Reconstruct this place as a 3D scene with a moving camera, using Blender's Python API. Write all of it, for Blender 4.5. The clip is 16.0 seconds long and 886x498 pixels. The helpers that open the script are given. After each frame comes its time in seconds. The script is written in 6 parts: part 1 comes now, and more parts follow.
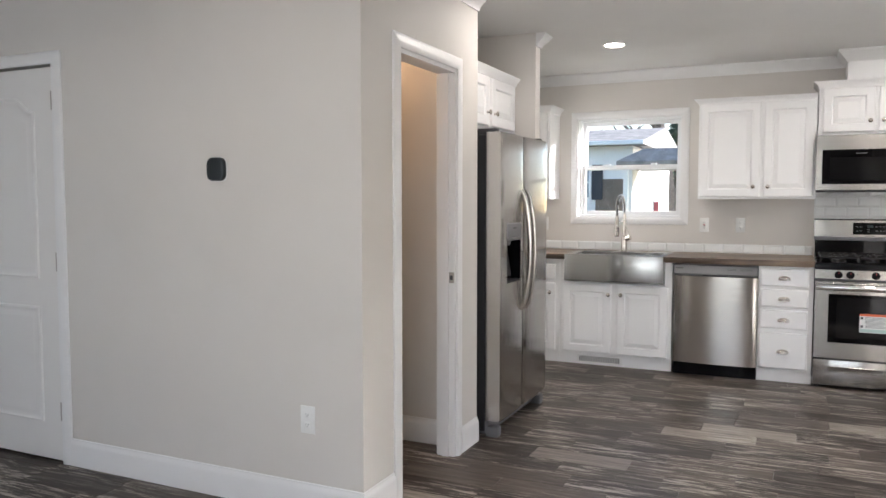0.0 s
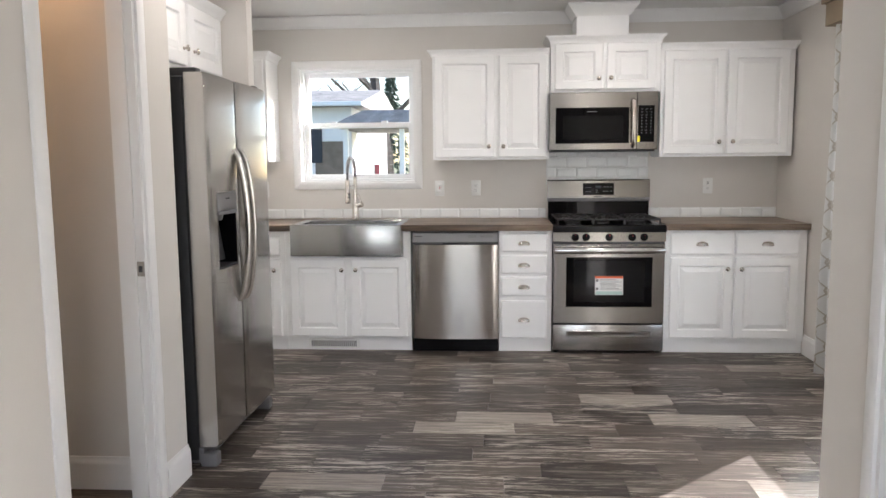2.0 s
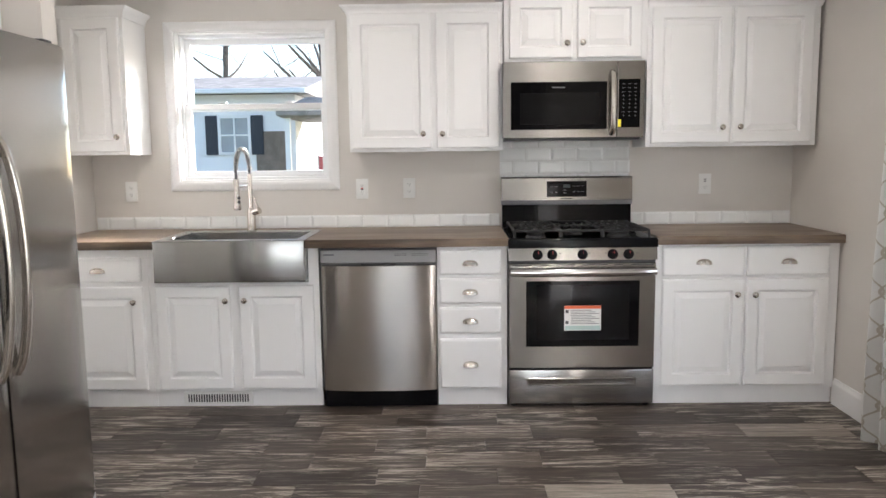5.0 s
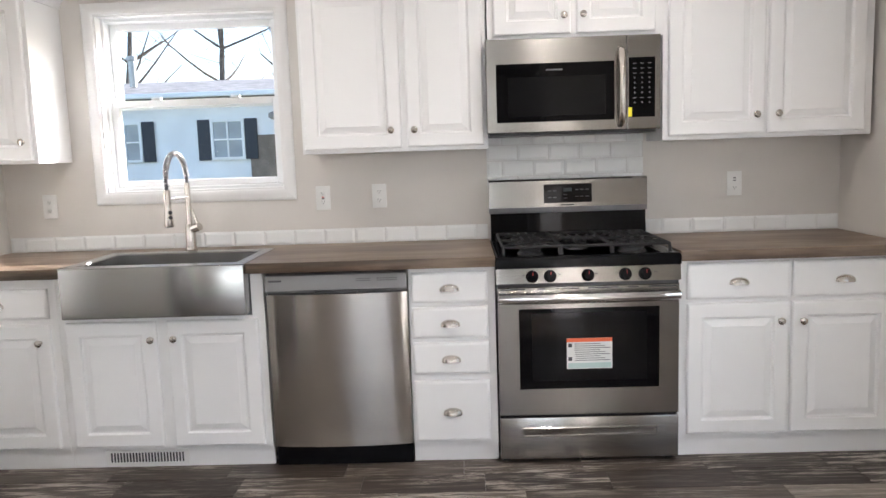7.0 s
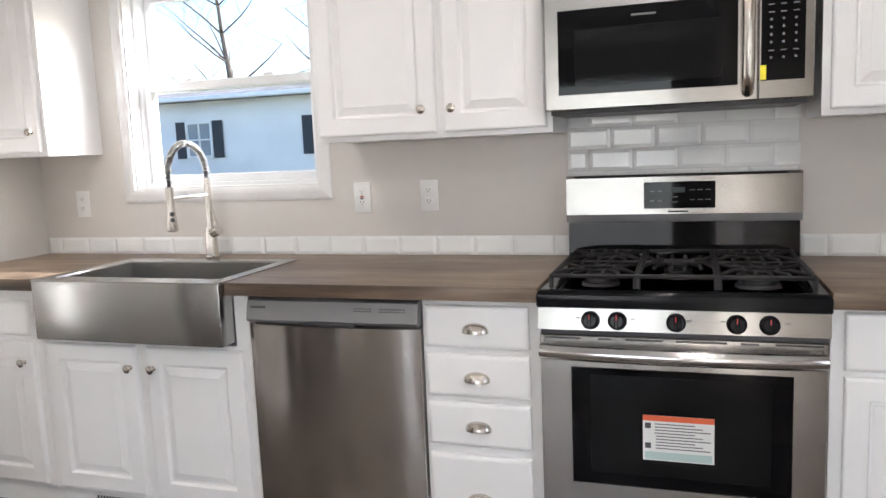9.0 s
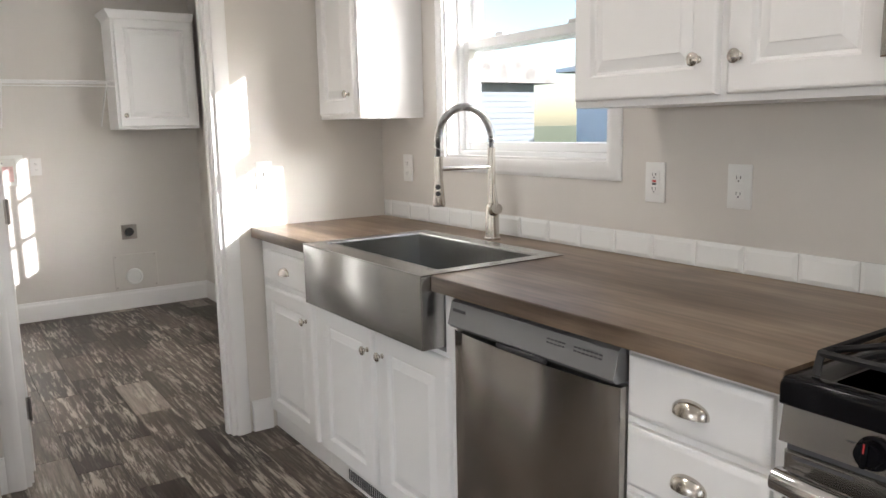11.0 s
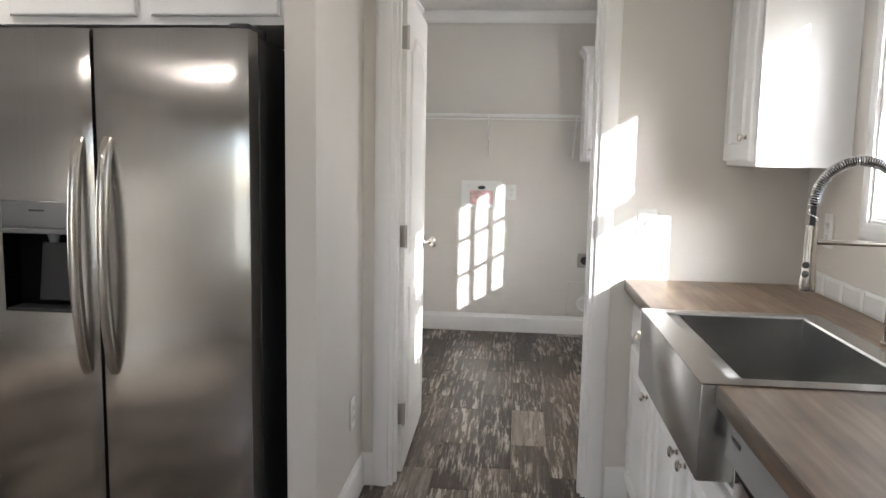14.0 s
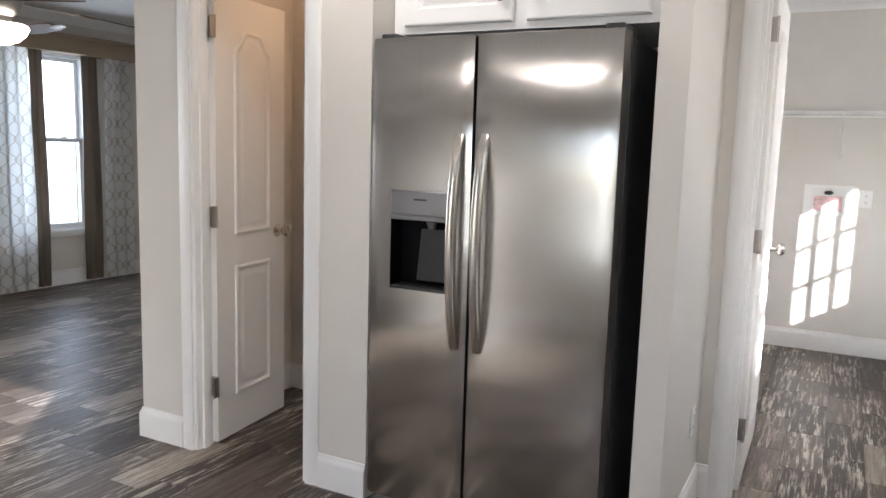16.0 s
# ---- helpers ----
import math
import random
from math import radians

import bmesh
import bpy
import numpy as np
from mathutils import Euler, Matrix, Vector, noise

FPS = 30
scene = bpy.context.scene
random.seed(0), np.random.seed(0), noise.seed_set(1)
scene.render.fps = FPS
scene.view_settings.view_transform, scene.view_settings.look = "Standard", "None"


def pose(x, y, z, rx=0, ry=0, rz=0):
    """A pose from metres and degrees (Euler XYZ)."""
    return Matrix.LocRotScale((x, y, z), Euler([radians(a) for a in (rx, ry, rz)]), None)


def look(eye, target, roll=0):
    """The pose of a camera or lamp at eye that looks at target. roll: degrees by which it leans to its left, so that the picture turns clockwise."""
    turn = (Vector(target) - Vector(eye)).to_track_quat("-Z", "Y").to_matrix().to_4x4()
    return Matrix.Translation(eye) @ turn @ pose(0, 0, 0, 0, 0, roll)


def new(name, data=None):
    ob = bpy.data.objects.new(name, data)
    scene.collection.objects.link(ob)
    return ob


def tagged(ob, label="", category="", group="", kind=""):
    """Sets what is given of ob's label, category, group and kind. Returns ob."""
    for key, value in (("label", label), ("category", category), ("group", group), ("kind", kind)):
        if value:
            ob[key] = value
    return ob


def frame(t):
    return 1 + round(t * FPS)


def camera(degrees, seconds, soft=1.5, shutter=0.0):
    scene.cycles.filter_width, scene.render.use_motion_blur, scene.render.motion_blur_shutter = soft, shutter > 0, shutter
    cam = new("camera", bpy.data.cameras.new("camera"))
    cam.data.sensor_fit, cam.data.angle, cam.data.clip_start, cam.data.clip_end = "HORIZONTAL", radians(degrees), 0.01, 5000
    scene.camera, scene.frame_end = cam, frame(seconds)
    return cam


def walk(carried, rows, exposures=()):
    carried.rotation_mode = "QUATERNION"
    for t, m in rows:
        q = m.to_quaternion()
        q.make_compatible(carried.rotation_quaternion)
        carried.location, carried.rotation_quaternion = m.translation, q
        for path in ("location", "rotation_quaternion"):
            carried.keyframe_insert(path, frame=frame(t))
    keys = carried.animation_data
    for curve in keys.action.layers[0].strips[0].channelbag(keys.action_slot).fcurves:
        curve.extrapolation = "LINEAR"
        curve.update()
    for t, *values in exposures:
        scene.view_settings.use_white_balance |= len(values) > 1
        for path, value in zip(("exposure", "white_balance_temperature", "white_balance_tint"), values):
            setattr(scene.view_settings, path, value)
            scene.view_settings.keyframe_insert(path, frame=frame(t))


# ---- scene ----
cam = camera(60.7, 16.0)
PATH = [
    (0, (-0.146, -6.641, 1.339), (-0.985, -4.831, 1.210), 0.0),
    (0.5, (-0.247, -6.494, 1.356), (-0.807, -4.580, 1.208), -0.1),
    (1, (-0.353, -6.293, 1.335), (-0.659, -4.324, 1.160), -1.0),
    (1.5, (-0.380, -6.076, 1.331), (-0.576, -4.097, 1.118), -0.6),
    (2, (-0.405, -5.857, 1.330), (-0.539, -3.874, 1.103), -0.5),
    (2.5, (-0.450, -5.588, 1.336), (-0.500, -3.603, 1.101), -0.4),
    (3, (-0.476, -5.361, 1.326), (-0.455, -3.374, 1.096), -0.9),
    (3.5, (-0.433, -5.097, 1.327), (-0.396, -3.109, 1.111), -0.9),
    (4, (-0.432, -4.893, 1.335), (-0.395, -2.906, 1.106), -0.2),
    (4.2, (-0.388, -4.807, 1.346), (-0.363, -2.821, 1.11), -0.3),
    (6.3, (-0.223, -4.065, 1.324), (-0.303, -2.083, 1.067), -0.7),
    (6.5, (-0.205, -3.982, 1.325), (-0.28, -2.0, 1.069), -1.0),
    (7, (-0.131, -3.763, 1.333), (-0.185, -1.779, 1.082), -1.9),
    (7.5, (0.004, -3.522, 1.33), (-0.047, -1.538, 1.08), -0.8),
    (8, (0.142, -3.268, 1.319), (0.028, -1.287, 1.065), -0.8),
    (8.5, (0.269, -2.995, 1.316), (-0.029, -1.032, 1.074), -2.2),
    (9, (0.417, -2.764, 1.306), (-0.205, -0.88, 1.046), -2.4),
    (9.5, (0.536, -2.559, 1.304), (-0.418, -0.827, 1.005), -2.1),
    (9.7, (0.567, -2.468, 1.304), (-0.491, -0.8, 0.993), -2.3),
    (11.8, (0.678, -1.435, 1.314), (-1.159, -0.7, 1.019), 0.0),
    (12, (0.648, -1.374, 1.326), (-1.221, -0.722, 1.04), 0.1),
    (12.5, (0.596, -1.229, 1.339), (-1.336, -0.783, 1.079), 0.4),
    (13, (0.552, -1.101, 1.362), (-1.419, -0.867, 1.119), 1.7),
    (13.5, (0.524, -1.053, 1.366), (-1.46, -1.008, 1.12), 1.5),
    (14, (0.537, -1.085, 1.369), (-1.438, -1.276, 1.121), 1.1),
    (14.5, (0.557, -1.109, 1.364), (-1.387, -1.513, 1.126), 1.0),
    (15, (0.573, -1.134, 1.366), (-1.326, -1.711, 1.121), 1.2),
    (15.5, (0.59, -1.192, 1.366), (-1.248, -1.935, 1.107), 1.6),
    (16, (0.608, -1.266, 1.356), (-1.146, -2.189, 1.09), 1.7),
]
EXPOSURES = [(0.0, 1.8, 6050, 14), (1.5, 1.85, 6050, 14), (4.0, 1.9, 6100, 14), (8.5, 2.0, 6000, 15), (9.7, 1.95, 6000, 14), (11.8, 1.45, 6300, 13), (13.0, 1.38, 6050, 12), (14.5, 1.5, 6050, 13), (16.0, 1.85, 5950, 14)]
walk(cam, [(t, look(eye, target, roll)) for t, eye, target, roll in PATH], EXPOSURES)

# ---- light ----
SUN_TRAVEL = Vector((-0.734 * 0.9285, -0.679 * 0.9285, -0.371))
world = bpy.data.worlds.new("world")
scene.world = world
world.use_nodes = True
wn = world.node_tree.nodes
sky = wn.new("ShaderNodeTexSky")
sky.sky_type = "NISHITA"
sky.sun_disc = False
sky.sun_elevation = radians(21.8)
sky.sun_rotation = math.atan2(0.734, 0.679)
world.node_tree.links.new(sky.outputs[0], wn["Background"].inputs[0])
wn["Background"].inputs[1].default_value = 0.11
sun_data = bpy.data.lights.new("sun", "SUN")
sun_data.energy, sun_data.angle, sun_data.color = 5.0, radians(0.53), (1.0, 0.965, 0.91)
sun = new("sun", sun_data)
sun.matrix_world = look((8, 6, 4), Vector((8, 6, 4)) + SUN_TRAVEL)


def window_fill(name, at, normal, w, h, energy, tint=(0.84, 0.92, 1.0)):
    """Added area lamp outside a window opening, standing in for entering sky light."""
    d = bpy.data.lights.new(name, "AREA")
    d.shape, d.size, d.size_y, d.energy, d.color = "RECTANGLE", w, h, energy, tint
    o = new(name, d)
    o.matrix_world = look(at, Vector(at) + Vector(normal))
    return o


# fill lamps added on top of the world sky to brighten the rooms
window_fill("sky_fill_living", (-3.75, -7.75, 1.3), (0, 1, 0), 0.8, 1.5, 5.0)
window_fill("sky_fill_living_wide", (-0.6, -7.75, 1.3), (0, 1, 0), 1.7, 1.5, 9.5, (1.0, 0.96, 0.92))


window_fill("sky_fill_dining", (1.93, -2.07, 1.3), (-1, 0, 0), 1.3, 1.5, 3.0, (1.0, 0.96, 0.92))
window_fill("sky_fill_laundry", (-3.77, 0.19, 1.50), (0, -1, 0), 0.44, 0.8, 8.0, (1.0, 0.95, 0.88))


# ---- materials ----
def mat(name):
    m = bpy.data.materials.new(name)
    m.use_nodes = True
    return m, m.node_tree.nodes, m.node_tree.links, m.node_tree.nodes["Principled BSDF"]


def coords(n, l, scale=(1, 1, 1)):
    g = n.new("ShaderNodeNewGeometry")
    mp = n.new("ShaderNodeMapping")
    mp.inputs["Scale"].default_value = scale
    l.new(g.outputs["Position"], mp.inputs["Vector"])
    return mp.outputs[0]


def noise_tex(n, l, vec, scale, detail=4.0, rough=0.55):
    t = n.new("ShaderNodeTexNoise")
    t.inputs["Scale"].default_value, t.inputs["Detail"].default_value, t.inputs["Roughness"].default_value = scale, detail, rough
    l.new(vec, t.inputs["Vector"])
    return t.outputs["Fac"]


def ramp(n, l, fac, stops):
    r = n.new("ShaderNodeValToRGB")
    e = r.color_ramp.elements
    while len(e) < len(stops):
        e.new(0.5)
    for el, (p, c) in zip(e, stops):
        el.position, el.color = p, (*c, 1)
    l.new(fac, r.inputs[0])
    return r.outputs[0]


def bump(n, l, fac, bsdf, strength, dist=0.01):
    b = n.new("ShaderNodeBump")
    b.inputs["Strength"].default_value, b.inputs["Distance"].default_value = strength, dist
    l.new(fac, b.inputs["Height"])
    l.new(b.outputs[0], bsdf.inputs["Normal"])


def scaled(c, k):
    return tuple(min(1, v * k) for v in c)


def surface(name, colour, rough=0.5, metal=0.0, vary=0.04, scale=2.0, fine=180.0, relief=0.1, dist=0.002, stretch=(1, 1, 1), coat=0.0):
    """Painted or plain surface with broad and fine variation."""
    m, n, l, b = mat(name)
    v = coords(n, l, stretch)
    broad, small = noise_tex(n, l, v, scale, 3), noise_tex(n, l, v, fine, 2)
    col = ramp(n, l, broad, [(0.3, scaled(colour, 1 - vary)), (0.7, scaled(colour, 1 + vary))])
    l.new(col, b.inputs["Base Color"])
    mr = n.new("ShaderNodeMapRange")
    mr.inputs["To Min"].default_value, mr.inputs["To Max"].default_value = max(0.02, rough - 0.06), rough + 0.06
    l.new(small, mr.inputs["Value"])
    l.new(mr.outputs[0], b.inputs["Roughness"])
    b.inputs["Metallic"].default_value = metal
    b.inputs["Coat Weight"].default_value = coat
    if relief:
        bump(n, l, small, b, relief, dist)
    return m


WALL = surface("wall_paint", (0.66, 0.63, 0.59), 0.62, relief=0.12, fine=240, vary=0.02)
CEIL = surface("ceiling_paint", (0.76, 0.75, 0.73), 0.8, relief=0.3, fine=90, vary=0.02)
TRIM = surface("trim_paint", (0.80, 0.795, 0.785), 0.38, relief=0.03, fine=60, vary=0.015)
CAB = surface("cabinet_paint", (0.85, 0.85, 0.845), 0.33, relief=0.03, fine=70, vary=0.015)
DOORP = surface("door_paint", (0.77, 0.755, 0.73), 0.42, relief=0.1, fine=160, vary=0.015)
PLASTIC = surface("white_plastic", (0.80, 0.80, 0.78), 0.3, relief=0, vary=0.01)
VINYL = surface("white_vinyl", (0.82, 0.83, 0.83), 0.35, relief=0, vary=0.01)
TILE = surface("glazed_tile", (0.78, 0.79, 0.78), 0.07, relief=0.02, fine=14, vary=0.02)
GROUT = surface("grout", (0.62, 0.61, 0.59), 0.85, relief=0.3, fine=300)
BLACK = surface("black_enamel", (0.005, 0.005, 0.006), 0.14, relief=0.02, fine=60, vary=0.1)
IRON = surface("cast_iron", (0.010, 0.010, 0.011), 0.55, relief=0.25, fine=400, vary=0.15)
BLACK.node_tree.nodes["Principled BSDF"].inputs["Specular IOR Level"].default_value = 0.14
BURNER = surface("burner_alloy", (0.07, 0.07, 0.072), 0.4, metal=0.6, relief=0.1, vary=0.15)
RUBBER = surface("dark_plastic", (0.03, 0.03, 0.032), 0.4, relief=0.05, vary=0.1)
GREYPL = surface("grey_plastic", (0.16, 0.16, 0.165), 0.4, relief=0.05, vary=0.06)
NICKEL = surface("satin_nickel", (0.62, 0.58, 0.53), 0.22, metal=1.0, relief=0.02, vary=0.04)
CHROME = surface("polished_steel", (0.72, 0.72, 0.72), 0.12, metal=1.0, relief=0.0, vary=0.03)
HINGE = surface("hinge_nickel", (0.42, 0.39, 0.36), 0.35, metal=1.0, relief=0.05, vary=0.08)
FRIDGESIDE = surface("charcoal_side_panel", (0.024, 0.025, 0.027), 0.45, relief=0.25, fine=320, vary=0.06)
TAUPE = surface("taupe_fabric", (0.17, 0.14, 0.11), 0.9, relief=0.4, fine=500, vary=0.1)
VALANCE = surface("valance_fabric", (0.30, 0.235, 0.16), 0.85, relief=0.4, fine=400, vary=0.08)
FANWOOD = surface("dark_fan_blade", (0.07, 0.032, 0.022), 0.35, relief=0.1, fine=40, stretch=(1, 8, 1), vary=0.25)
WIRE = surface("white_wire_coating", (0.8, 0.8, 0.79), 0.4, relief=0)
PAPER = surface("paper_label", (0.78, 0.78, 0.76), 0.6, relief=0, vary=0.02)
# dark print; also painted as the shade inside slots, holes and the range gap
INK_AND_SHADE = surface("dark_print_and_shade", (0.06, 0.06, 0.065), 0.6, relief=0)
PALEINK = surface("pale_print", (0.15, 0.15, 0.15), 0.5, relief=0)
ORANGE = surface("warning_orange", (0.75, 0.14, 0.05), 0.55, relief=0)
TEALINK = surface("pale_teal_print", (0.45, 0.58, 0.55), 0.55, relief=0)
YELLOW = surface("yellow_tag", (0.85, 0.75, 0.02), 0.5, relief=0)
PINK = surface("pink_leaflet", (0.70, 0.48, 0.48), 0.5, relief=0, scale=30, vary=0.35)
REDBTN = surface("red_button", (0.5, 0.03, 0.03), 0.4, relief=0)
SIDING = surface("blue_grey_siding", (0.84, 0.85, 0.85), 0.7, scale=1.2, vary=0.06, relief=0.1, fine=60)
SIDING2 = surface("pale_siding", (0.17, 0.19, 0.21), 0.7, scale=1.2, vary=0.06, relief=0.1, fine=60)
SHINGLE = surface("weathered_roof", (0.27, 0.25, 0.235), 0.9, scale=3, vary=0.3, fine=40, relief=0.6, dist=0.02)
SHUTTER = surface("dark_shutter", (0.03, 0.035, 0.045), 0.6, relief=0.1)
BARK = surface("bark", (0.11, 0.09, 0.075), 0.9, scale=9, vary=0.35, fine=50, relief=0.8, dist=0.02)
NEEDLE = surface("conifer_needles", (0.05, 0.075, 0.045), 0.8, scale=5, vary=0.3, relief=0)
GRASS = surface("winter_lawn", (0.13, 0.14, 0.07), 0.95, scale=0.7, vary=0.3, fine=25, relief=0.8, dist=0.03)
DECK = surface("weathered_deck_wood", (0.20, 0.165, 0.135), 0.85, scale=4, vary=0.2, fine=50, relief=0.4)
# pale colour paints the light reflected in the far window glass
FARPANE = surface("pane_painted_reflection", (0.30, 0.34, 0.38), 0.12, relief=0, vary=0.15)
FLAGRED = surface("red_cloth", (0.5, 0.12, 0.12), 0.8, relief=0.1)


def steel(name, axis, colour=(0.52, 0.50, 0.475), rough=0.22):
    """Brushed stainless steel; axis is the direction of the brush lines."""
    m, n, l, b = mat(name)
    sc = [420.0, 420.0, 420.0]
    sc[axis] = 3.0
    v = coords(n, l, tuple(sc))
    fine = noise_tex(n, l, v, 1.0, 3)
    broad = noise_tex(n, l, coords(n, l), 3.0, 3)
    l.new(ramp(n, l, fine, [(0.25, scaled(colour, 0.93)), (0.75, scaled(colour, 1.06))]), b.inputs["Base Color"])
    mr = n.new("ShaderNodeMapRange")
    mr.inputs["To Min"].default_value, mr.inputs["To Max"].default_value = rough - 0.012, rough + 0.015
    l.new(broad, mr.inputs["Value"])
    l.new(mr.outputs[0], b.inputs["Roughness"])
    b.inputs["Metallic"].default_value = 1.0
    b.inputs["Anisotropic"].default_value = 0.8
    t = n.new("ShaderNodeTangent")
    t.direction_type, t.axis = "RADIAL", "X" if axis == 0 else "Z"
    l.new(t.outputs[0], b.inputs["Tangent"])
    bump(n, l, fine, b, 0.06, 0.001)
    return m


STEEL_X = steel("brushed_steel_horizontal", 0, (0.385, 0.37, 0.35), 0.22)
STEEL_Y = steel("brushed_steel_door", 2, (0.55, 0.53, 0.505), 0.20)
STEEL_Z = steel("brushed_steel_bowed", 0, (0.60, 0.575, 0.54), 0.155)
SINKST = steel("sink_steel", 0, (0.45, 0.45, 0.44), 0.24)
STEELTRIM = surface("dark_steel_trim", (0.32, 0.32, 0.33), 0.35, metal=1.0, relief=0.02)


def wood_planks(name, per_object):
    """Distressed grey-brown vinyl planks, varied piece by piece."""
    m, n, l, b = mat(name)
    if per_object:
        rnd = n.new("ShaderNodeObjectInfo").outputs["Random"]
    else:
        rnd = n.new("ShaderNodeNewGeometry").outputs["Random Per Island"]
    g = n.new("ShaderNodeNewGeometry")
    off = n.new("ShaderNodeVectorMath")
    off.operation = "MULTIPLY"
    comb = n.new("ShaderNodeCombineXYZ")
    for k in range(3):
        l.new(rnd, comb.inputs[k])
    l.new(comb.outputs[0], off.inputs[0])
    off.inputs[1].default_value = (61, 23, 47)
    add = n.new("ShaderNodeVectorMath")
    l.new(g.outputs["Position"], add.inputs[0])
    l.new(off.outputs[0], add.inputs[1])

    def mapped(s):
        mp = n.new("ShaderNodeMapping")
        mp.inputs["Scale"].default_value = s
        l.new(add.outputs[0], mp.inputs["Vector"])
        return mp.outputs[0]

    grain = noise_tex(n, l, mapped((4.5, 75, 1)), 1.0, 8, 0.72)
    wear = noise_tex(n, l, mapped((4.0, 48, 1)), 1.0, 9, 0.78)
    cloud = noise_tex(n, l, mapped((1.3, 4, 1)), 1.0, 3)
    tone = ramp(n, l, rnd, [(0.0, (0.033, 0.024, 0.019)), (0.30, (0.052, 0.039, 0.031)), (0.58, (0.080, 0.062, 0.050)),
                            (0.88, (0.112, 0.089, 0.073)), (0.90, (0.24, 0.21, 0.18)), (1.0, (0.30, 0.268, 0.23))])

    def mix(kind, fac, a, c):
        x = n.new("ShaderNodeMix")
        x.data_type, x.blend_type = "RGBA", kind
        if isinstance(fac, float):
            x.inputs["Factor"].default_value = fac
        else:
            l.new(fac, x.inputs["Factor"])
        for s, v in (("A", a), ("B", c)):
            k = [i for i in x.inputs if i.name == s and i.type == "RGBA"][0]
            if isinstance(v, tuple):
                k.default_value = (*v, 1)
            else:
                l.new(v, k)
        return [o for o in x.outputs if o.type == "RGBA"][0]

    dark = ramp(n, l, grain, [(0.34, (0.30, 0.29, 0.28)), (0.60, (1.2, 1.18, 1.15))])
    c1 = mix("MULTIPLY", 0.85, tone, dark)
    streak = ramp(n, l, wear, [(0.505, (0, 0, 0)), (0.565, (0.92, 0.92, 0.92))])
    amount = n.new("ShaderNodeMath")
    amount.operation = "MULTIPLY"
    l.new(streak, amount.inputs[0])
    l.new(ramp(n, l, cloud, [(0.42, (0.10, 0.10, 0.10)), (0.60, (1.0, 1.0, 1.0))]), amount.inputs[1])
    c2 = mix("MIX", amount.outputs[0], c1, (0.50, 0.45, 0.385))
    l.new(c2, b.inputs["Base Color"])
    mr = n.new("ShaderNodeMapRange")
    mr.inputs["To Min"].default_value, mr.inputs["To Max"].default_value = 0.33, 0.47
    l.new(grain, mr.inputs["Value"])
    l.new(mr.outputs[0], b.inputs["Roughness"])
    b.inputs["Specular IOR Level"].default_value = 0.28
    bump(n, l, grain, b, 0.12, 0.002)
    return m


PLANK = wood_planks("distressed_plank", True)
PLANK_REST = wood_planks("distressed_plank_rest", False)


def laminate(name="wood_look_laminate", grain=0.68, tone=1.0):
    """Wood-look laminate with long grain and brown patches."""
    m, n, l, b = mat(name)
    v = coords(n, l, (1.6, 22, 22))
    d = noise_tex(n, l, v, 1.0, 6, 0.6)
    w = n.new("ShaderNodeTexWave")
    w.wave_type, w.bands_direction = "BANDS", "Y"
    w.inputs["Scale"].default_value, w.inputs["Distortion"].default_value = 9.0, 7.0
    w.inputs["Detail"].default_value, w.inputs["Detail Scale"].default_value = 4.0, 1.3
    l.new(coords(n, l, (0.35, 1.3, 3.4)), w.inputs["Vector"])
    patch = noise_tex(n, l, coords(n, l, (1.8, 5, 5)), 1.0, 3)
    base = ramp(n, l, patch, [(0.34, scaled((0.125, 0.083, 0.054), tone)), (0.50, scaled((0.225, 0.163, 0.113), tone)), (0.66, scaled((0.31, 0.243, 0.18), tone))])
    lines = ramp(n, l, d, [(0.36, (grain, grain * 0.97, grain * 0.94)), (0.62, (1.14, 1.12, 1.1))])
    x = n.new("ShaderNodeMix")
    x.data_type, x.blend_type = "RGBA", "MULTIPLY"
    x.inputs["Factor"].default_value = 0.9
    ins = [i for i in x.inputs if i.type == "RGBA"]
    l.new(base, ins[0]), l.new(lines, ins[1])
    x2 = n.new("ShaderNodeMix")
    x2.data_type, x2.blend_type = "RGBA", "MULTIPLY"
    x2.inputs["Factor"].default_value = 0.22
    ins2 = [i for i in x2.inputs if i.type == "RGBA"]
    l.new([o for o in x.outputs if o.type == "RGBA"][0], ins2[0])
    l.new(ramp(n, l, w.outputs["Fac"], [(0.2, (0.6, 0.56, 0.52)), (0.7, (1.1, 1.08, 1.06))]), ins2[1])
    l.new([o for o in x2.outputs if o.type == "RGBA"][0], b.inputs["Base Color"])
    b.inputs["Roughness"].default_value = 0.38
    b.inputs["Specular IOR Level"].default_value = 0.45
    bump(n, l, d, b, 0.10, 0.002)
    return m


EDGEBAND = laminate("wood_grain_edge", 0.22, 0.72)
LAMINATE = laminate()


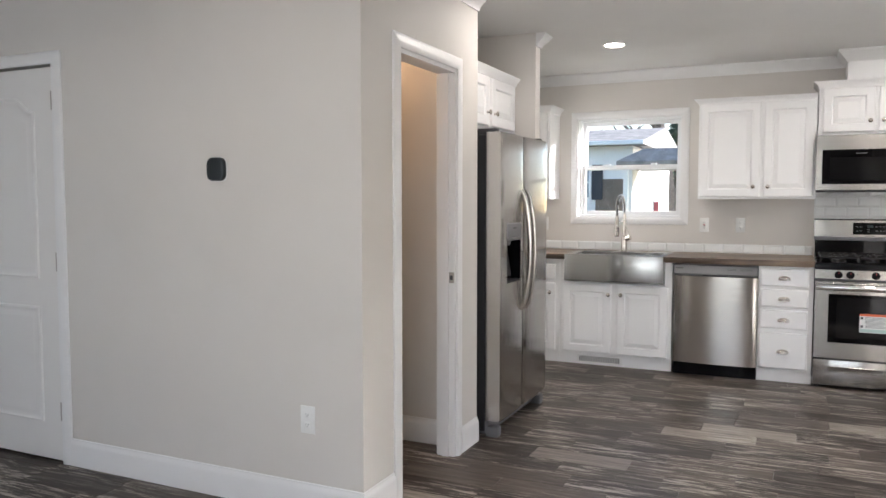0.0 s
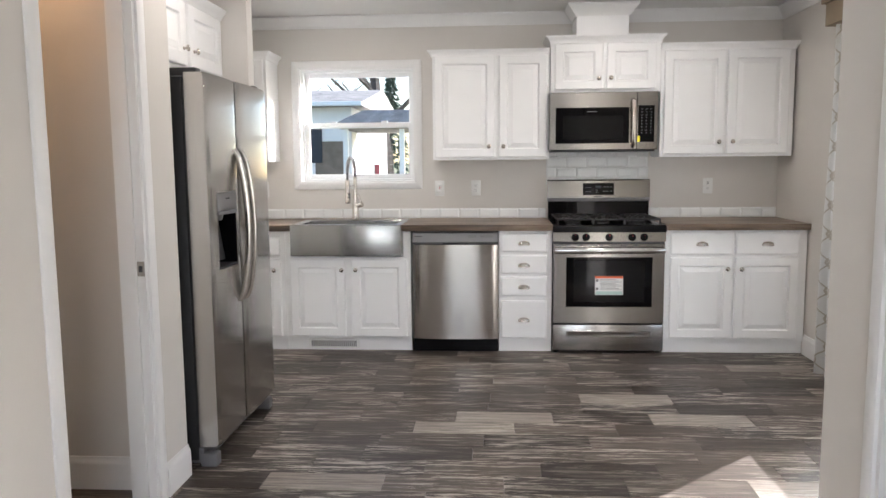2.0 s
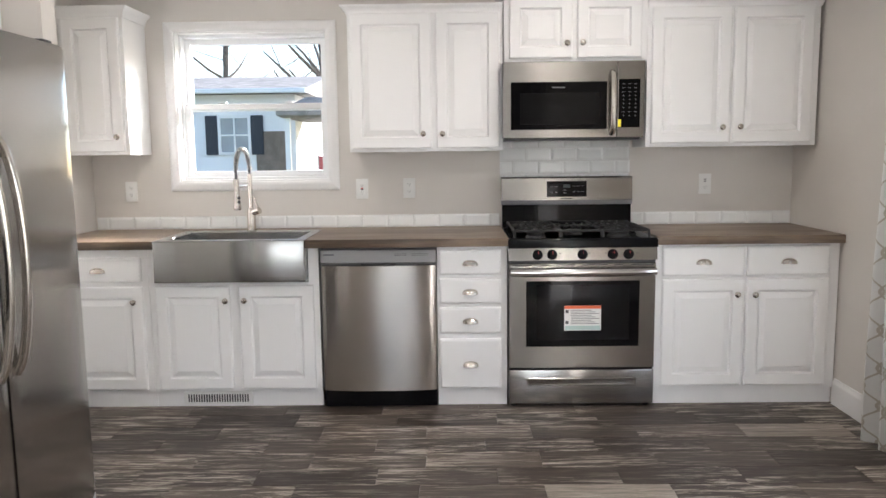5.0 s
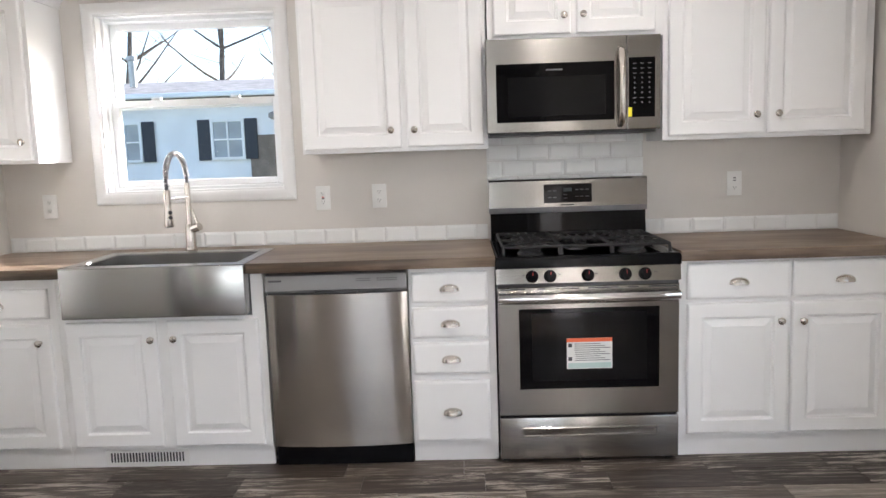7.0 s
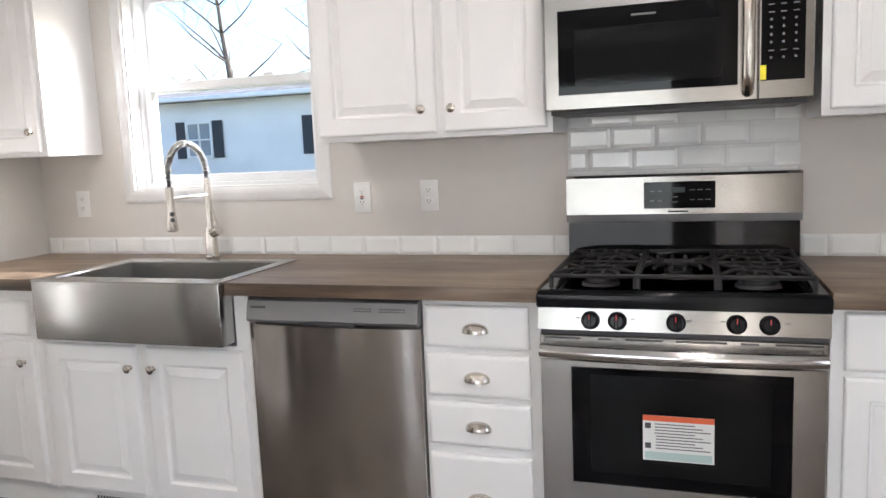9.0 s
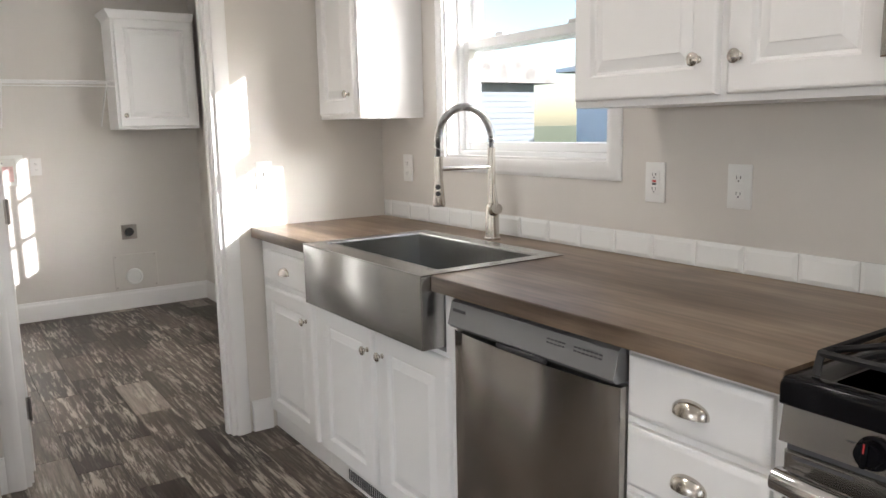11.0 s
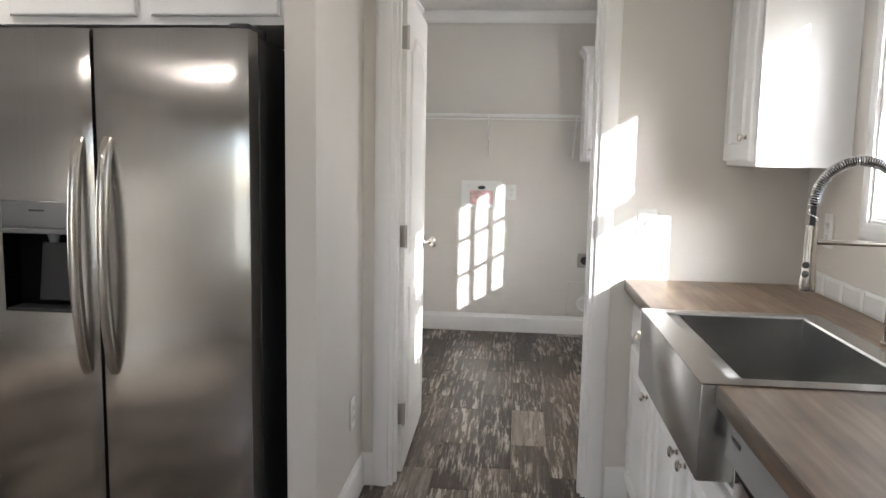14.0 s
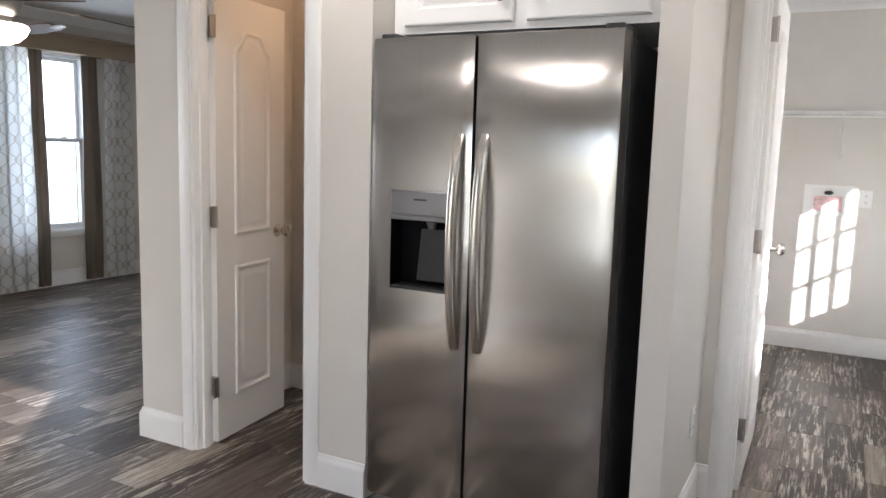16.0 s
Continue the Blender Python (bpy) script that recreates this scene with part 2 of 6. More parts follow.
def lattice_cloth(name, axis):
    """White cloth printed with taupe interlaced ogee lines; lets some light through."""
    m, n, l, b = mat(name)
    g = n.new("ShaderNodeNewGeometry")
    s = n.new("ShaderNodeSeparateXYZ")
    l.new(g.outputs["Position"], s.inputs[0])

    def math_node(op, a, c=None):
        k = n.new("ShaderNodeMath")
        k.operation = op
        for i, v in enumerate((a, c)):
            if v is None:
                continue
            if isinstance(v, (int, float)):
                k.inputs[i].default_value = v
            else:
                l.new(v, k.inputs[i])
        return k.outputs[0]

    u = math_node("MULTIPLY", s.outputs[axis], 1 / 0.085)
    w = math_node("MULTIPLY", math_node("SINE", math_node("MULTIPLY", s.outputs[2], 2 * math.pi / 0.17)), 0.31)
    best = None
    for sign in (1, -1):
        for shift in (0.0,):
            f = math_node("FRACT", math_node("ADD", math_node("ADD", u, math_node("MULTIPLY", w, sign)), 0.25 * sign + shift))
            dline = math_node("ABSOLUTE", math_node("SUBTRACT", f, 0.5))
            best = dline if best is None else math_node("MINIMUM", best, dline)
    line = math_node("LESS_THAN", best, 0.05)
    col = ramp(n, l, line, [(0.0, (0.84, 0.84, 0.83)), (1.0, (0.58, 0.54, 0.48))])
    weave = noise_tex(n, l, coords(n, l), 700, 2)
    l.new(col, b.inputs["Base Color"])
    b.inputs["Roughness"].default_value = 0.9
    bump(n, l, weave, b, 0.3, 0.001)
    tr = n.new("ShaderNodeBsdfTranslucent")
    l.new(col, tr.inputs["Color"])
    ms = n.new("ShaderNodeMixShader")
    ms.inputs[0].default_value = 0.6
    l.new(b.outputs[0], ms.inputs[1]), l.new(tr.outputs[0], ms.inputs[2])
    l.new(ms.outputs[0], n["Material Output"].inputs[0])
    return m


CLOTH_E = lattice_cloth("lattice_print_cloth", 1)
CLOTH_S = lattice_cloth("lattice_print_cloth_living", 0)


def glass(name, rough=0.0, tint=(0.97, 0.985, 0.98)):
    m, n, l, b = mat(name)
    b.inputs["Base Color"].default_value = (*tint, 1)
    b.inputs["Transmission Weight"].default_value = 1.0
    b.inputs["Roughness"].default_value = rough
    b.inputs["IOR"].default_value = 1.12
    return m


GLASS = glass("window_glass")
m_, n_, l_, b_ = mat("black_glass")
b_.inputs["Base Color"].default_value = (0.003, 0.003, 0.0035, 1)
b_.inputs["Specular IOR Level"].default_value = 0.16
b_.inputs["Roughness"].default_value = 0.04
BLACKGLASS = m_
m_, n_, l_, b_ = mat("smoked_window_glass")
b_.inputs["Base Color"].default_value = (0.006, 0.006, 0.0065, 1)
b_.inputs["Specular IOR Level"].default_value = 0.22
b_.inputs["Roughness"].default_value = 0.06
SMOKED = m_


def glow(name, colour, strength):
    m, n, l, b = mat(name)
    b.inputs["Base Color"].default_value = (*scaled(colour, 0.8), 1) if strength > 1 else (0.02, 0.02, 0.02, 1)
    b.inputs["Emission Color"].default_value = (*colour, 1)
    b.inputs["Emission Strength"].default_value = strength
    return m


LED = glow("downlight_lens", (1.0, 0.90, 0.76), 14.0)
BOWL = glow("lit_glass_bowl", (1.0, 0.88, 0.68), 3.0)
BULB = glow("warm_closet_bulb", (1.0, 0.66, 0.36), 2.5)
DIGITS = glow("faint_display", (0.25, 0.45, 0.4), 0.01)


# ---- mesh helpers ----
def box(bm, x0, x1, y0, y1, z0, z1):
    m = Matrix.Translation(((x0 + x1) / 2, (y0 + y1) / 2, (z0 + z1) / 2)) @ Matrix.Diagonal((x1 - x0, y1 - y0, z1 - z0, 1))
    return bmesh.ops.create_cube(bm, size=1, matrix=m)["verts"]


def bevelled(bm, w, seg=2):
    bmesh.ops.bevel(bm, geom=list(bm.edges), offset=w, segments=seg, affect="EDGES", profile=0.5, clamp_overlap=True)
    return bm


def cube(x0, x1, y0, y1, z0, z1, bev=0.0, seg=2):
    bm = bmesh.new()
    box(bm, x0, x1, y0, y1, z0, z1)
    return bevelled(bm, bev, seg) if bev else bm


def loft(bm, rings, cap0=True, cap1=True):
    """Skin rings of equally many points."""
    vs = [[bm.verts.new(p) for p in r] for r in rings]
    k = len(vs[0])
    for a, c in zip(vs, vs[1:]):
        for i in range(k):
            bm.faces.new((a[i], a[(i + 1) % k], c[(i + 1) % k], c[i]))
    if cap0:
        bm.faces.new(vs[0][::-1])
    if cap1:
        bm.faces.new(vs[-1])
    return bm


def lathe(bm, profile, seg=20, m=Matrix(), caps=True):
    rings = [[m @ Vector((max(r, 1e-4) * math.cos(2 * math.pi * i / seg), max(r, 1e-4) * math.sin(2 * math.pi * i / seg), z)) for i in range(seg)]
             for r, z in profile]
    return loft(bm, rings, caps, caps)


def tube(bm, pts, r, seg=10, flat=1.0):
    pts = [Vector(p) for p in pts]
    rings = []
    ref = None
    for i, p in enumerate(pts):
        d = (pts[min(i + 1, len(pts) - 1)] - pts[max(i - 1, 0)]).normalized()
        if ref is None:
            ref = d.orthogonal().normalized()
        a = (ref - d * ref.dot(d)).normalized()
        ref = a
        c = d.cross(a)
        rr = r[i] if isinstance(r, (list, tuple)) else r
        rings.append([p + a * rr * math.cos(2 * math.pi * k / seg) + c * rr * flat * math.sin(2 * math.pi * k / seg) for k in range(seg)])
    return loft(bm, rings)


def mesh_of(name, bm, material, smooth=False):
    bmesh.ops.recalc_face_normals(bm, faces=list(bm.faces))
    me = bpy.data.meshes.new(name)
    bm.to_mesh(me)
    bm.free()
    me.materials.append(material)
    if smooth:
        me.shade_smooth()
        me.set_sharp_from_angle(angle=radians(38))
    return me


def structure(name, bm, material, label, category, smooth=False):
    return tagged(new(name, mesh_of(name, bm, material, smooth)), label, category, kind="structure")


def thing(name, at, label, category, group="", kind=""):
    e = new(name)
    e.location = at
    e.empty_display_size = 0.1
    return tagged(e, label, category, group, kind)


def part(name, bm, material, parent, label="", smooth=True):
    """One mesh, drawn in world places, under a thing or a part."""
    root = parent
    while root.parent:
        root = root.parent
    bmesh.ops.translate(bm, verts=list(bm.verts), vec=-root.location)
    o = new(name, mesh_of(name, bm, material, smooth))
    o.parent = parent
    return tagged(o, label)


def turned(bm, m):
    bmesh.ops.transform(bm, matrix=m, verts=list(bm.verts))
    return bm


def panel(u0, u1, v0, v1, th=0.02, frame_w=0.058, m=Matrix()):
    """Raised-panel cabinet door: u to the side, v up, thickness towards -y."""
    def ring(i, d):
        return [m @ Vector(p) for p in ((u0 + i, -d, v0 + i), (u1 - i, -d, v0 + i), (u1 - i, -d, v1 - i), (u0 + i, -d, v1 - i))]
    f = frame_w
    return loft(bmesh.new(), [ring(0, 0), ring(0, th - 0.007), ring(0.003, th - 0.002), ring(0.008, th), ring(f, th), ring(f + 0.003, th - 0.004), ring(f + 0.006, th - 0.013),
                              ring(f + 0.013, th - 0.014), ring(f + 0.016, th - 0.011), ring(f + 0.038, th - 0.003), ring(f + 0.041, th - 0.001), ring(f + 0.043, th - 0.001)])


def slab(u0, u1, v0, v1, th=0.02, m=Matrix()):
    def ring(i, d):
        return [m @ Vector(p) for p in ((u0 + i, -d, v0 + i), (u1 - i, -d, v0 + i), (u1 - i, -d, v1 - i), (u0 + i, -d, v1 - i))]
    return loft(bmesh.new(), [ring(0, 0), ring(0, th - 0.008), ring(0.004, th - 0.003), ring(0.012, th), ring(0.014, th)])


def knob(at, m=Matrix()):
    """Round cabinet knob pointing to -y."""
    prof = [(0.0, 0), (0.0085, 0), (0.0085, 0.003), (0.0055, 0.006), (0.0055, 0.012), (0.011, 0.016), (0.0155, 0.020), (0.0155, 0.0235), (0.011, 0.027), (0.0, 0.028)]
    return lathe(bmesh.new(), prof, 16, Matrix.Translation(at) @ m @ Matrix.Rotation(radians(90), 4, "X"))


def cup_pull(x, y, z, w=0.082, h=0.03, d=0.024):
    """Bin pull: a quarter dome open below, with a thin flange."""
    bm = bmesh.new()
    rows = []
    for j in range(7):
        a = math.pi / 2 * j / 6
        rows.append([(x - w / 2 * math.cos(math.pi * i / 14), y - d * math.sin(math.pi * i / 14) * math.cos(a) - 0.001, z - h / 2 + h * math.sin(a) * (0.25 + 0.75 * math.sin(math.pi * i / 14))) for i in range(15)])
    vs = [[bm.verts.new(p) for p in r] for r in rows]
    for a, c in zip(vs, vs[1:]):
        for i in range(14):
            bm.faces.new((a[i], a[i + 1], c[i + 1], c[i]))
    bmesh.ops.remove_doubles(bm, verts=list(bm.verts), dist=1e-5)
    bmesh.ops.solidify(bm, geom=list(bm.faces), thickness=0.002)
    return bm


def crown_cap(bm, x0, x1, y0, y1, prof, open_side=None):
    """Rings that step out from a rectangle; prof holds (out, z). open_side names the side against a wall."""
    def ring(e, z):
        a = dict(w=e, e=e, s=e, n=e)
        for k in open_side or "":
            a[k] = 0
        return [(x0 - a["w"], y0 - a["s"], z), (x1 + a["e"], y0 - a["s"], z), (x1 + a["e"], y1 + a["n"], z), (x0 - a["w"], y1 + a["n"], z)]
    return loft(bm, [ring(e, z) for e, z in prof])


def run(bm, prof, p0, p1, out, cut0=0.0, cut1=0.0):
    """Extrude a moulding profile (out, z) along the floor line p0-p1; out is the unit vector into the room; cut lengthens with depth (mitre)."""
    p0, p1, out = Vector((*p0, 0)), Vector((*p1, 0)), Vector((*out, 0))
    d = (p1 - p0).normalized()
    rings = []
    for p, c, s in ((p0, cut0, -1), (p1, cut1, 1)):
        rings.append([p + out * o + Vector((0, 0, z)) + d * s * c * o for o, z in prof])
    return loft(bm, rings)


CEILING = 2.44
BASE = [(0.0, 0.0), (0.014, 0.0), (0.014, 0.105), (0.011, 0.118), (0.006, 0.124), (0.005, 0.136), (0.0, 0.138)]
CROWN = [(0.0, 2.352), (0.010, 2.352), (0.013, 2.366), (0.022, 2.378), (0.046, 2.402), (0.056, 2.418), (0.064, 2.424), (0.064, 2.438), (0.0, 2.438)]
CASE = 0.062


# ---- structure ----
def wall_boxes(pieces):
    bm = bmesh.new()
    for p in pieces:
        box(bm, *p)
    return bm


PAINT = "smooth warm off-white painted wall"
XW, XE = -5.3, 1.72
# north wall with the window over the sink and the laundry's outer door
structure("wall_north", wall_boxes([
    (-5.45, -4.20, 0, 0.15, 0, CEILING), (-4.20, -3.34, 0, 0.15, 2.04, CEILING), (-3.34, -1.905, 0, 0.15, 0, CEILING),
    (-1.905, -1.01, 0, 0.15, 0, 1.185), (-1.905, -1.01, 0, 0.15, 2.055, CEILING), (-1.01, 1.87, 0, 0.15, 0, CEILING)]), WALL, PAINT, "wall")
# east wall with the dining window
WY0, WY1, WZ0, WZ1 = -2.78, -1.36, 0.50, 2.08
structure("wall_east", wall_boxes([
    (XE, XE + 0.15, WY1, 0, 0, CEILING), (XE, XE + 0.15, WY0, WY1, 0, WZ0), (XE, XE + 0.15, WY0, WY1, WZ1, CEILING),
    (XE, XE + 0.15, -7.70, WY0, 0, CEILING)]), WALL, PAINT, "wall")
# west wall of laundry and living room
structure("wall_west", wall_boxes([(XW - 0.15, XW, -7.70, 0, 0, CEILING)]), WALL, PAINT, "wall")
# south wall of the living room with two windows
SX0, SX1, TX0, TX1 = -4.15, -3.35, -1.45, 0.25
structure("wall_south", wall_boxes([
    (XW, SX0, -7.70, -7.55, 0, CEILING), (SX0, SX1, -7.70, -7.55, 0, WZ0), (SX0, SX1, -7.70, -7.55, WZ1, CEILING),
    (SX1, TX0, -7.70, -7.55, 0, CEILING), (TX0, TX1, -7.70, -7.55, 0, WZ0), (TX0, TX1, -7.70, -7.55, WZ1, CEILING),
    (TX1, XE, -7.70, -7.55, 0, CEILING)]), WALL, PAINT, "wall")
# wall between kitchen and laundry, with the doorway
LX0, LX1, LY0, LY1, LH = -2.53, -2.43, -1.585, -0.775, 2.03
structure("wall_laundry", wall_boxes([
    (LX0, LX1, LY1, 0, 0, CEILING), (LX0, LX1, LY0, LY1, LH, CEILING), (LX0, LX1, -2.80, LY0, 0, CEILING)]), WALL, PAINT, "wall")
structure("wall_laundry_south", wall_boxes([(XW, LX0, -1.98, -1.88, 0, CEILING)]), WALL, PAINT, "wall")
# wing wall beside the refrigerator
structure("wall_wing", wall_boxes([(LX1, -1.72, -1.79, -1.695, 0, CEILING)]), WALL, PAINT, "wall")
# closet block: wall with the narrow door, its north and south walls
CY0, CY1, CH = -3.70, -3.085, 2.0
structure("wall_closet_front", wall_boxes([
    (-1.82, -1.72, CY1, -2.80, 0, CEILING), (-1.82, -1.72, CY0, CY1, CH, CEILING), (-1.82, -1.72, -4.02, CY0, 0, CEILING)]), WALL, PAINT, "wall")
structure("wall_closet_north", wall_boxes([(-2.75, -1.82, -2.95, -2.80, 0, CEILING)]), WALL, PAINT, "wall")
structure("wall_closet_back", wall_boxes([(-2.75, -2.65, -3.92, -2.95, 0, CEILING)]), WALL, PAINT, "wall")
DX0, DX1 = -4.245, -3.485
structure("wall_thermostat", wall_boxes([
    (DX1, -1.82, -4.02, -3.92, 0, CEILING), (DX0, DX1, -4.02, -3.92, 2.01, CEILING), (XW, DX0, -4.02, -3.92, 0, CEILING)]), WALL, PAINT, "wall")
# coat closet by the entry
EY0, EY1 = -4.61, -3.87
structure("wall_coat_closet", wall_boxes([
    (0.60, 0.70, EY1, -3.54, 0, CEILING), (0.60, 0.70, EY0, EY1, 2.03, CEILING), (0.60, 0.70, -4.9, EY0, 0, CEILING),
    (0.70, XE, -3.64, -3.54, 0, CEILING), (0.70, XE, -4.9, -4.8, 0, CEILING)]), WALL, PAINT, "wall")
structure("ceiling", wall_boxes([(-5.45, 1.87, -7.70, 0.15, CEILING, CEILING + 0.12)]), CEIL, "flat white painted ceiling", "ceiling")
structure("subfloor", wall_boxes([(-5.45, 1.87, -7.70, 0.15, -0.15, -0.008)]), GROUT, "dark bed under the floor planks", "floor")
structure("roof", crown_cap(bmesh.new(), -5.45, 1.87, -7.70, 0.15, [(0.12, CEILING + 0.13), (0.12, CEILING + 0.25), (-1.5, CEILING + 0.9)]), SHINGLE, "low dark shingle roof", "roof")

# baseboards
bb = bmesh.new()
for p0, p1, out, c0, c1 in (
        ((XE, -0.615), (XE, -3.54), (-1, 0), 0, -1), ((LX1, LY0 - CASE), (LX1, -1.695), (1, 0), 0, -1), ((LX1, -1.695), (-1.72, -1.695), (0, 1), -1, 1),
        ((-1.72, -1.695), (-1.72, -1.79), (1, 0), 1, 0), ((-1.72, -2.80), (-1.72, CY1 + CASE), (1, 0), 0, 0), ((-1.72, CY0 - CASE), (-1.72, -4.02), (1, 0), 0, 1),
        ((-1.72, -4.02), (DX1 + CASE, -4.02), (0, -1), 1, 0), ((DX0 - CASE, -4.02), (XW, -4.02), (0, -1), 0, -1), ((XW, -4.02), (XW, -7.55), (1, 0), -1, -1),
        ((XW, -7.55), (XE, -7.55), (0, 1), -1, -1), ((XW, 0), (XW, -1.88), (1, 0), -1, -1), ((XW, -1.88), (LX0, -1.88), (0, 1), -1, -1),
        ((XW, 0), (-4.27, 0), (0, -1), -1, 0), ((LX1, -0.70), (LX1, -0.61), (1, 0), 0, 0), ((0.60, -3.54), (0.60, EY1 + CASE), (-1, 0), 1, 0),
        ((0.60, -3.54), (XE, -3.54), (0, 1), 1, -1), ((0.60, EY0 - CASE), (0.60, -4.9), (-1, 0), 0, 1), ((-2.65, -3.92), (-2.65, -2.95), (1, 0), -1, -1),
        ((-2.65, -2.95), (-1.82, -2.95), (0, -1), -1, 0), ((-2.65, -3.92), (-1.82, -3.92), (0, 1), -1, 0)):
    run(bb, BASE, p0, p1, out, c0, c1)
structure("baseboard", bb, TRIM, "tall white moulded baseboard", "baseboard", True)
cr = bmesh.new()
for p0, p1, out, c0, c1 in (
        ((LX1, 0), (0.183, 0), (0, -1), -1, 0), ((0.55, 0), (XE, 0), (0, -1), 0, -1), ((XE, 0), (XE, -3.54), (-1, 0), -1, -1),
        ((LX1, 0), (LX1, -1.695), (1, 0), -1, -1), ((LX1, -1.695), (-1.72, -1.695), (0, 1), -1, 1), ((-1.72, -1.695), (-1.72, -1.79), (1, 0), 1, 0),
        ((-1.72, -2.80), (-1.72, -4.02), (1, 0), 0, 1), ((-1.72, -4.02), (XW, -4.02), (0, -1), 1, -1), ((XW, -4.02), (XW, -7.55), (1, 0), -1, -1),
        ((XW, -7.55), (XE, -7.55), (0, 1), -1, -1), ((XE, -4.9), (XE, -7.55), (-1, 0), -1, -1), ((0.60, -3.54), (XE, -3.54), (0, 1), 1, -1),
        ((0.60, -3.54), (0.60, -4.9), (-1, 0), 1, 1), ((0.60, -4.9), (XE, -4.9), (0, -1), 1, -1),
        ((XW, 0), (XW, -1.88), (1, 0), -1, -1), ((XW, -1.88), (LX0, -1.88), (0, 1), -1, -1), ((XW, 0), (LX0, 0), (0, -1), -1, -1)):
    run(cr, CROWN, p0, p1, out, c0, c1)
structure("crown_moulding", cr, TRIM, "white stepped crown moulding", "moulding", True)

# door casings and jamb linings
CPROF = [(0.0, 0.0), (0.0, 0.011), (0.010, 0.016), (0.030, 0.016), (0.045, 0.012), (CASE - 0.004, 0.010), (CASE, 0.007), (CASE, 0.0)]


def casing(bm, axis, at, side, a0, a1, top):
    """Moulded casing round an opening from a0 to a1 along axis, on the face at 'at' that looks to 'side'."""
    def pt(a, o, z):
        return (a, at + side * o, z) if axis == "x" else (at + side * o, a, z)
    for rings in ([[pt(a0 - w, o, 0) for w, o in CPROF], [pt(a0 - w, o, top + w) for w, o in CPROF]],
                  [[pt(a1 + w, o, 0) for w, o in CPROF], [pt(a1 + w, o, top + w) for w, o in CPROF]],
                  [[pt(a0 - w, o, top + w) for w, o in CPROF], [pt(a1 + w, o, top + w) for w, o in CPROF]]):
        loft(bm, rings)


tr = bmesh.new()
casing(tr, "y", LX1, 1, LY0, LY1, LH), casing(tr, "y", LX0, -1, LY0, LY1, LH)
casing(tr, "y", -1.72, 1, CY0, CY1, CH), casing(tr, "y", -1.82, -1, CY0, CY1, CH)
casing(tr, "x", -4.02, -1, DX0, DX1, 2.01)
casing(tr, "y", 0.60, -1, EY0, EY1, 2.03)
casing(tr, "x", 0.0, -1, -4.20, -3.34, 2.04)
for x0, x1, y0, y1, h in ((LX0, LX1, LY0, LY1, LH), (-1.82, -1.72, CY0, CY1, CH), (0.60, 0.70, EY0, EY1, 2.03)):
    for y, s in ((y0, 1), (y1, -1)):
        box(tr, x0, x1, min(y, y + s * 0.018), max(y, y + s * 0.018), 0, h)
        box(tr, (x0 + x1) / 2 - 0.018, (x0 + x1) / 2 + 0.018, min(y + s * 0.018, y + s * 0.029), max(y + s * 0.018, y + s * 0.029), 0, h - 0.018)
    box(tr, x0, x1, y0, y1, h - 0.018, h)
structure("trim", tr, TRIM, "white moulded door casings and jambs", "trim", True)


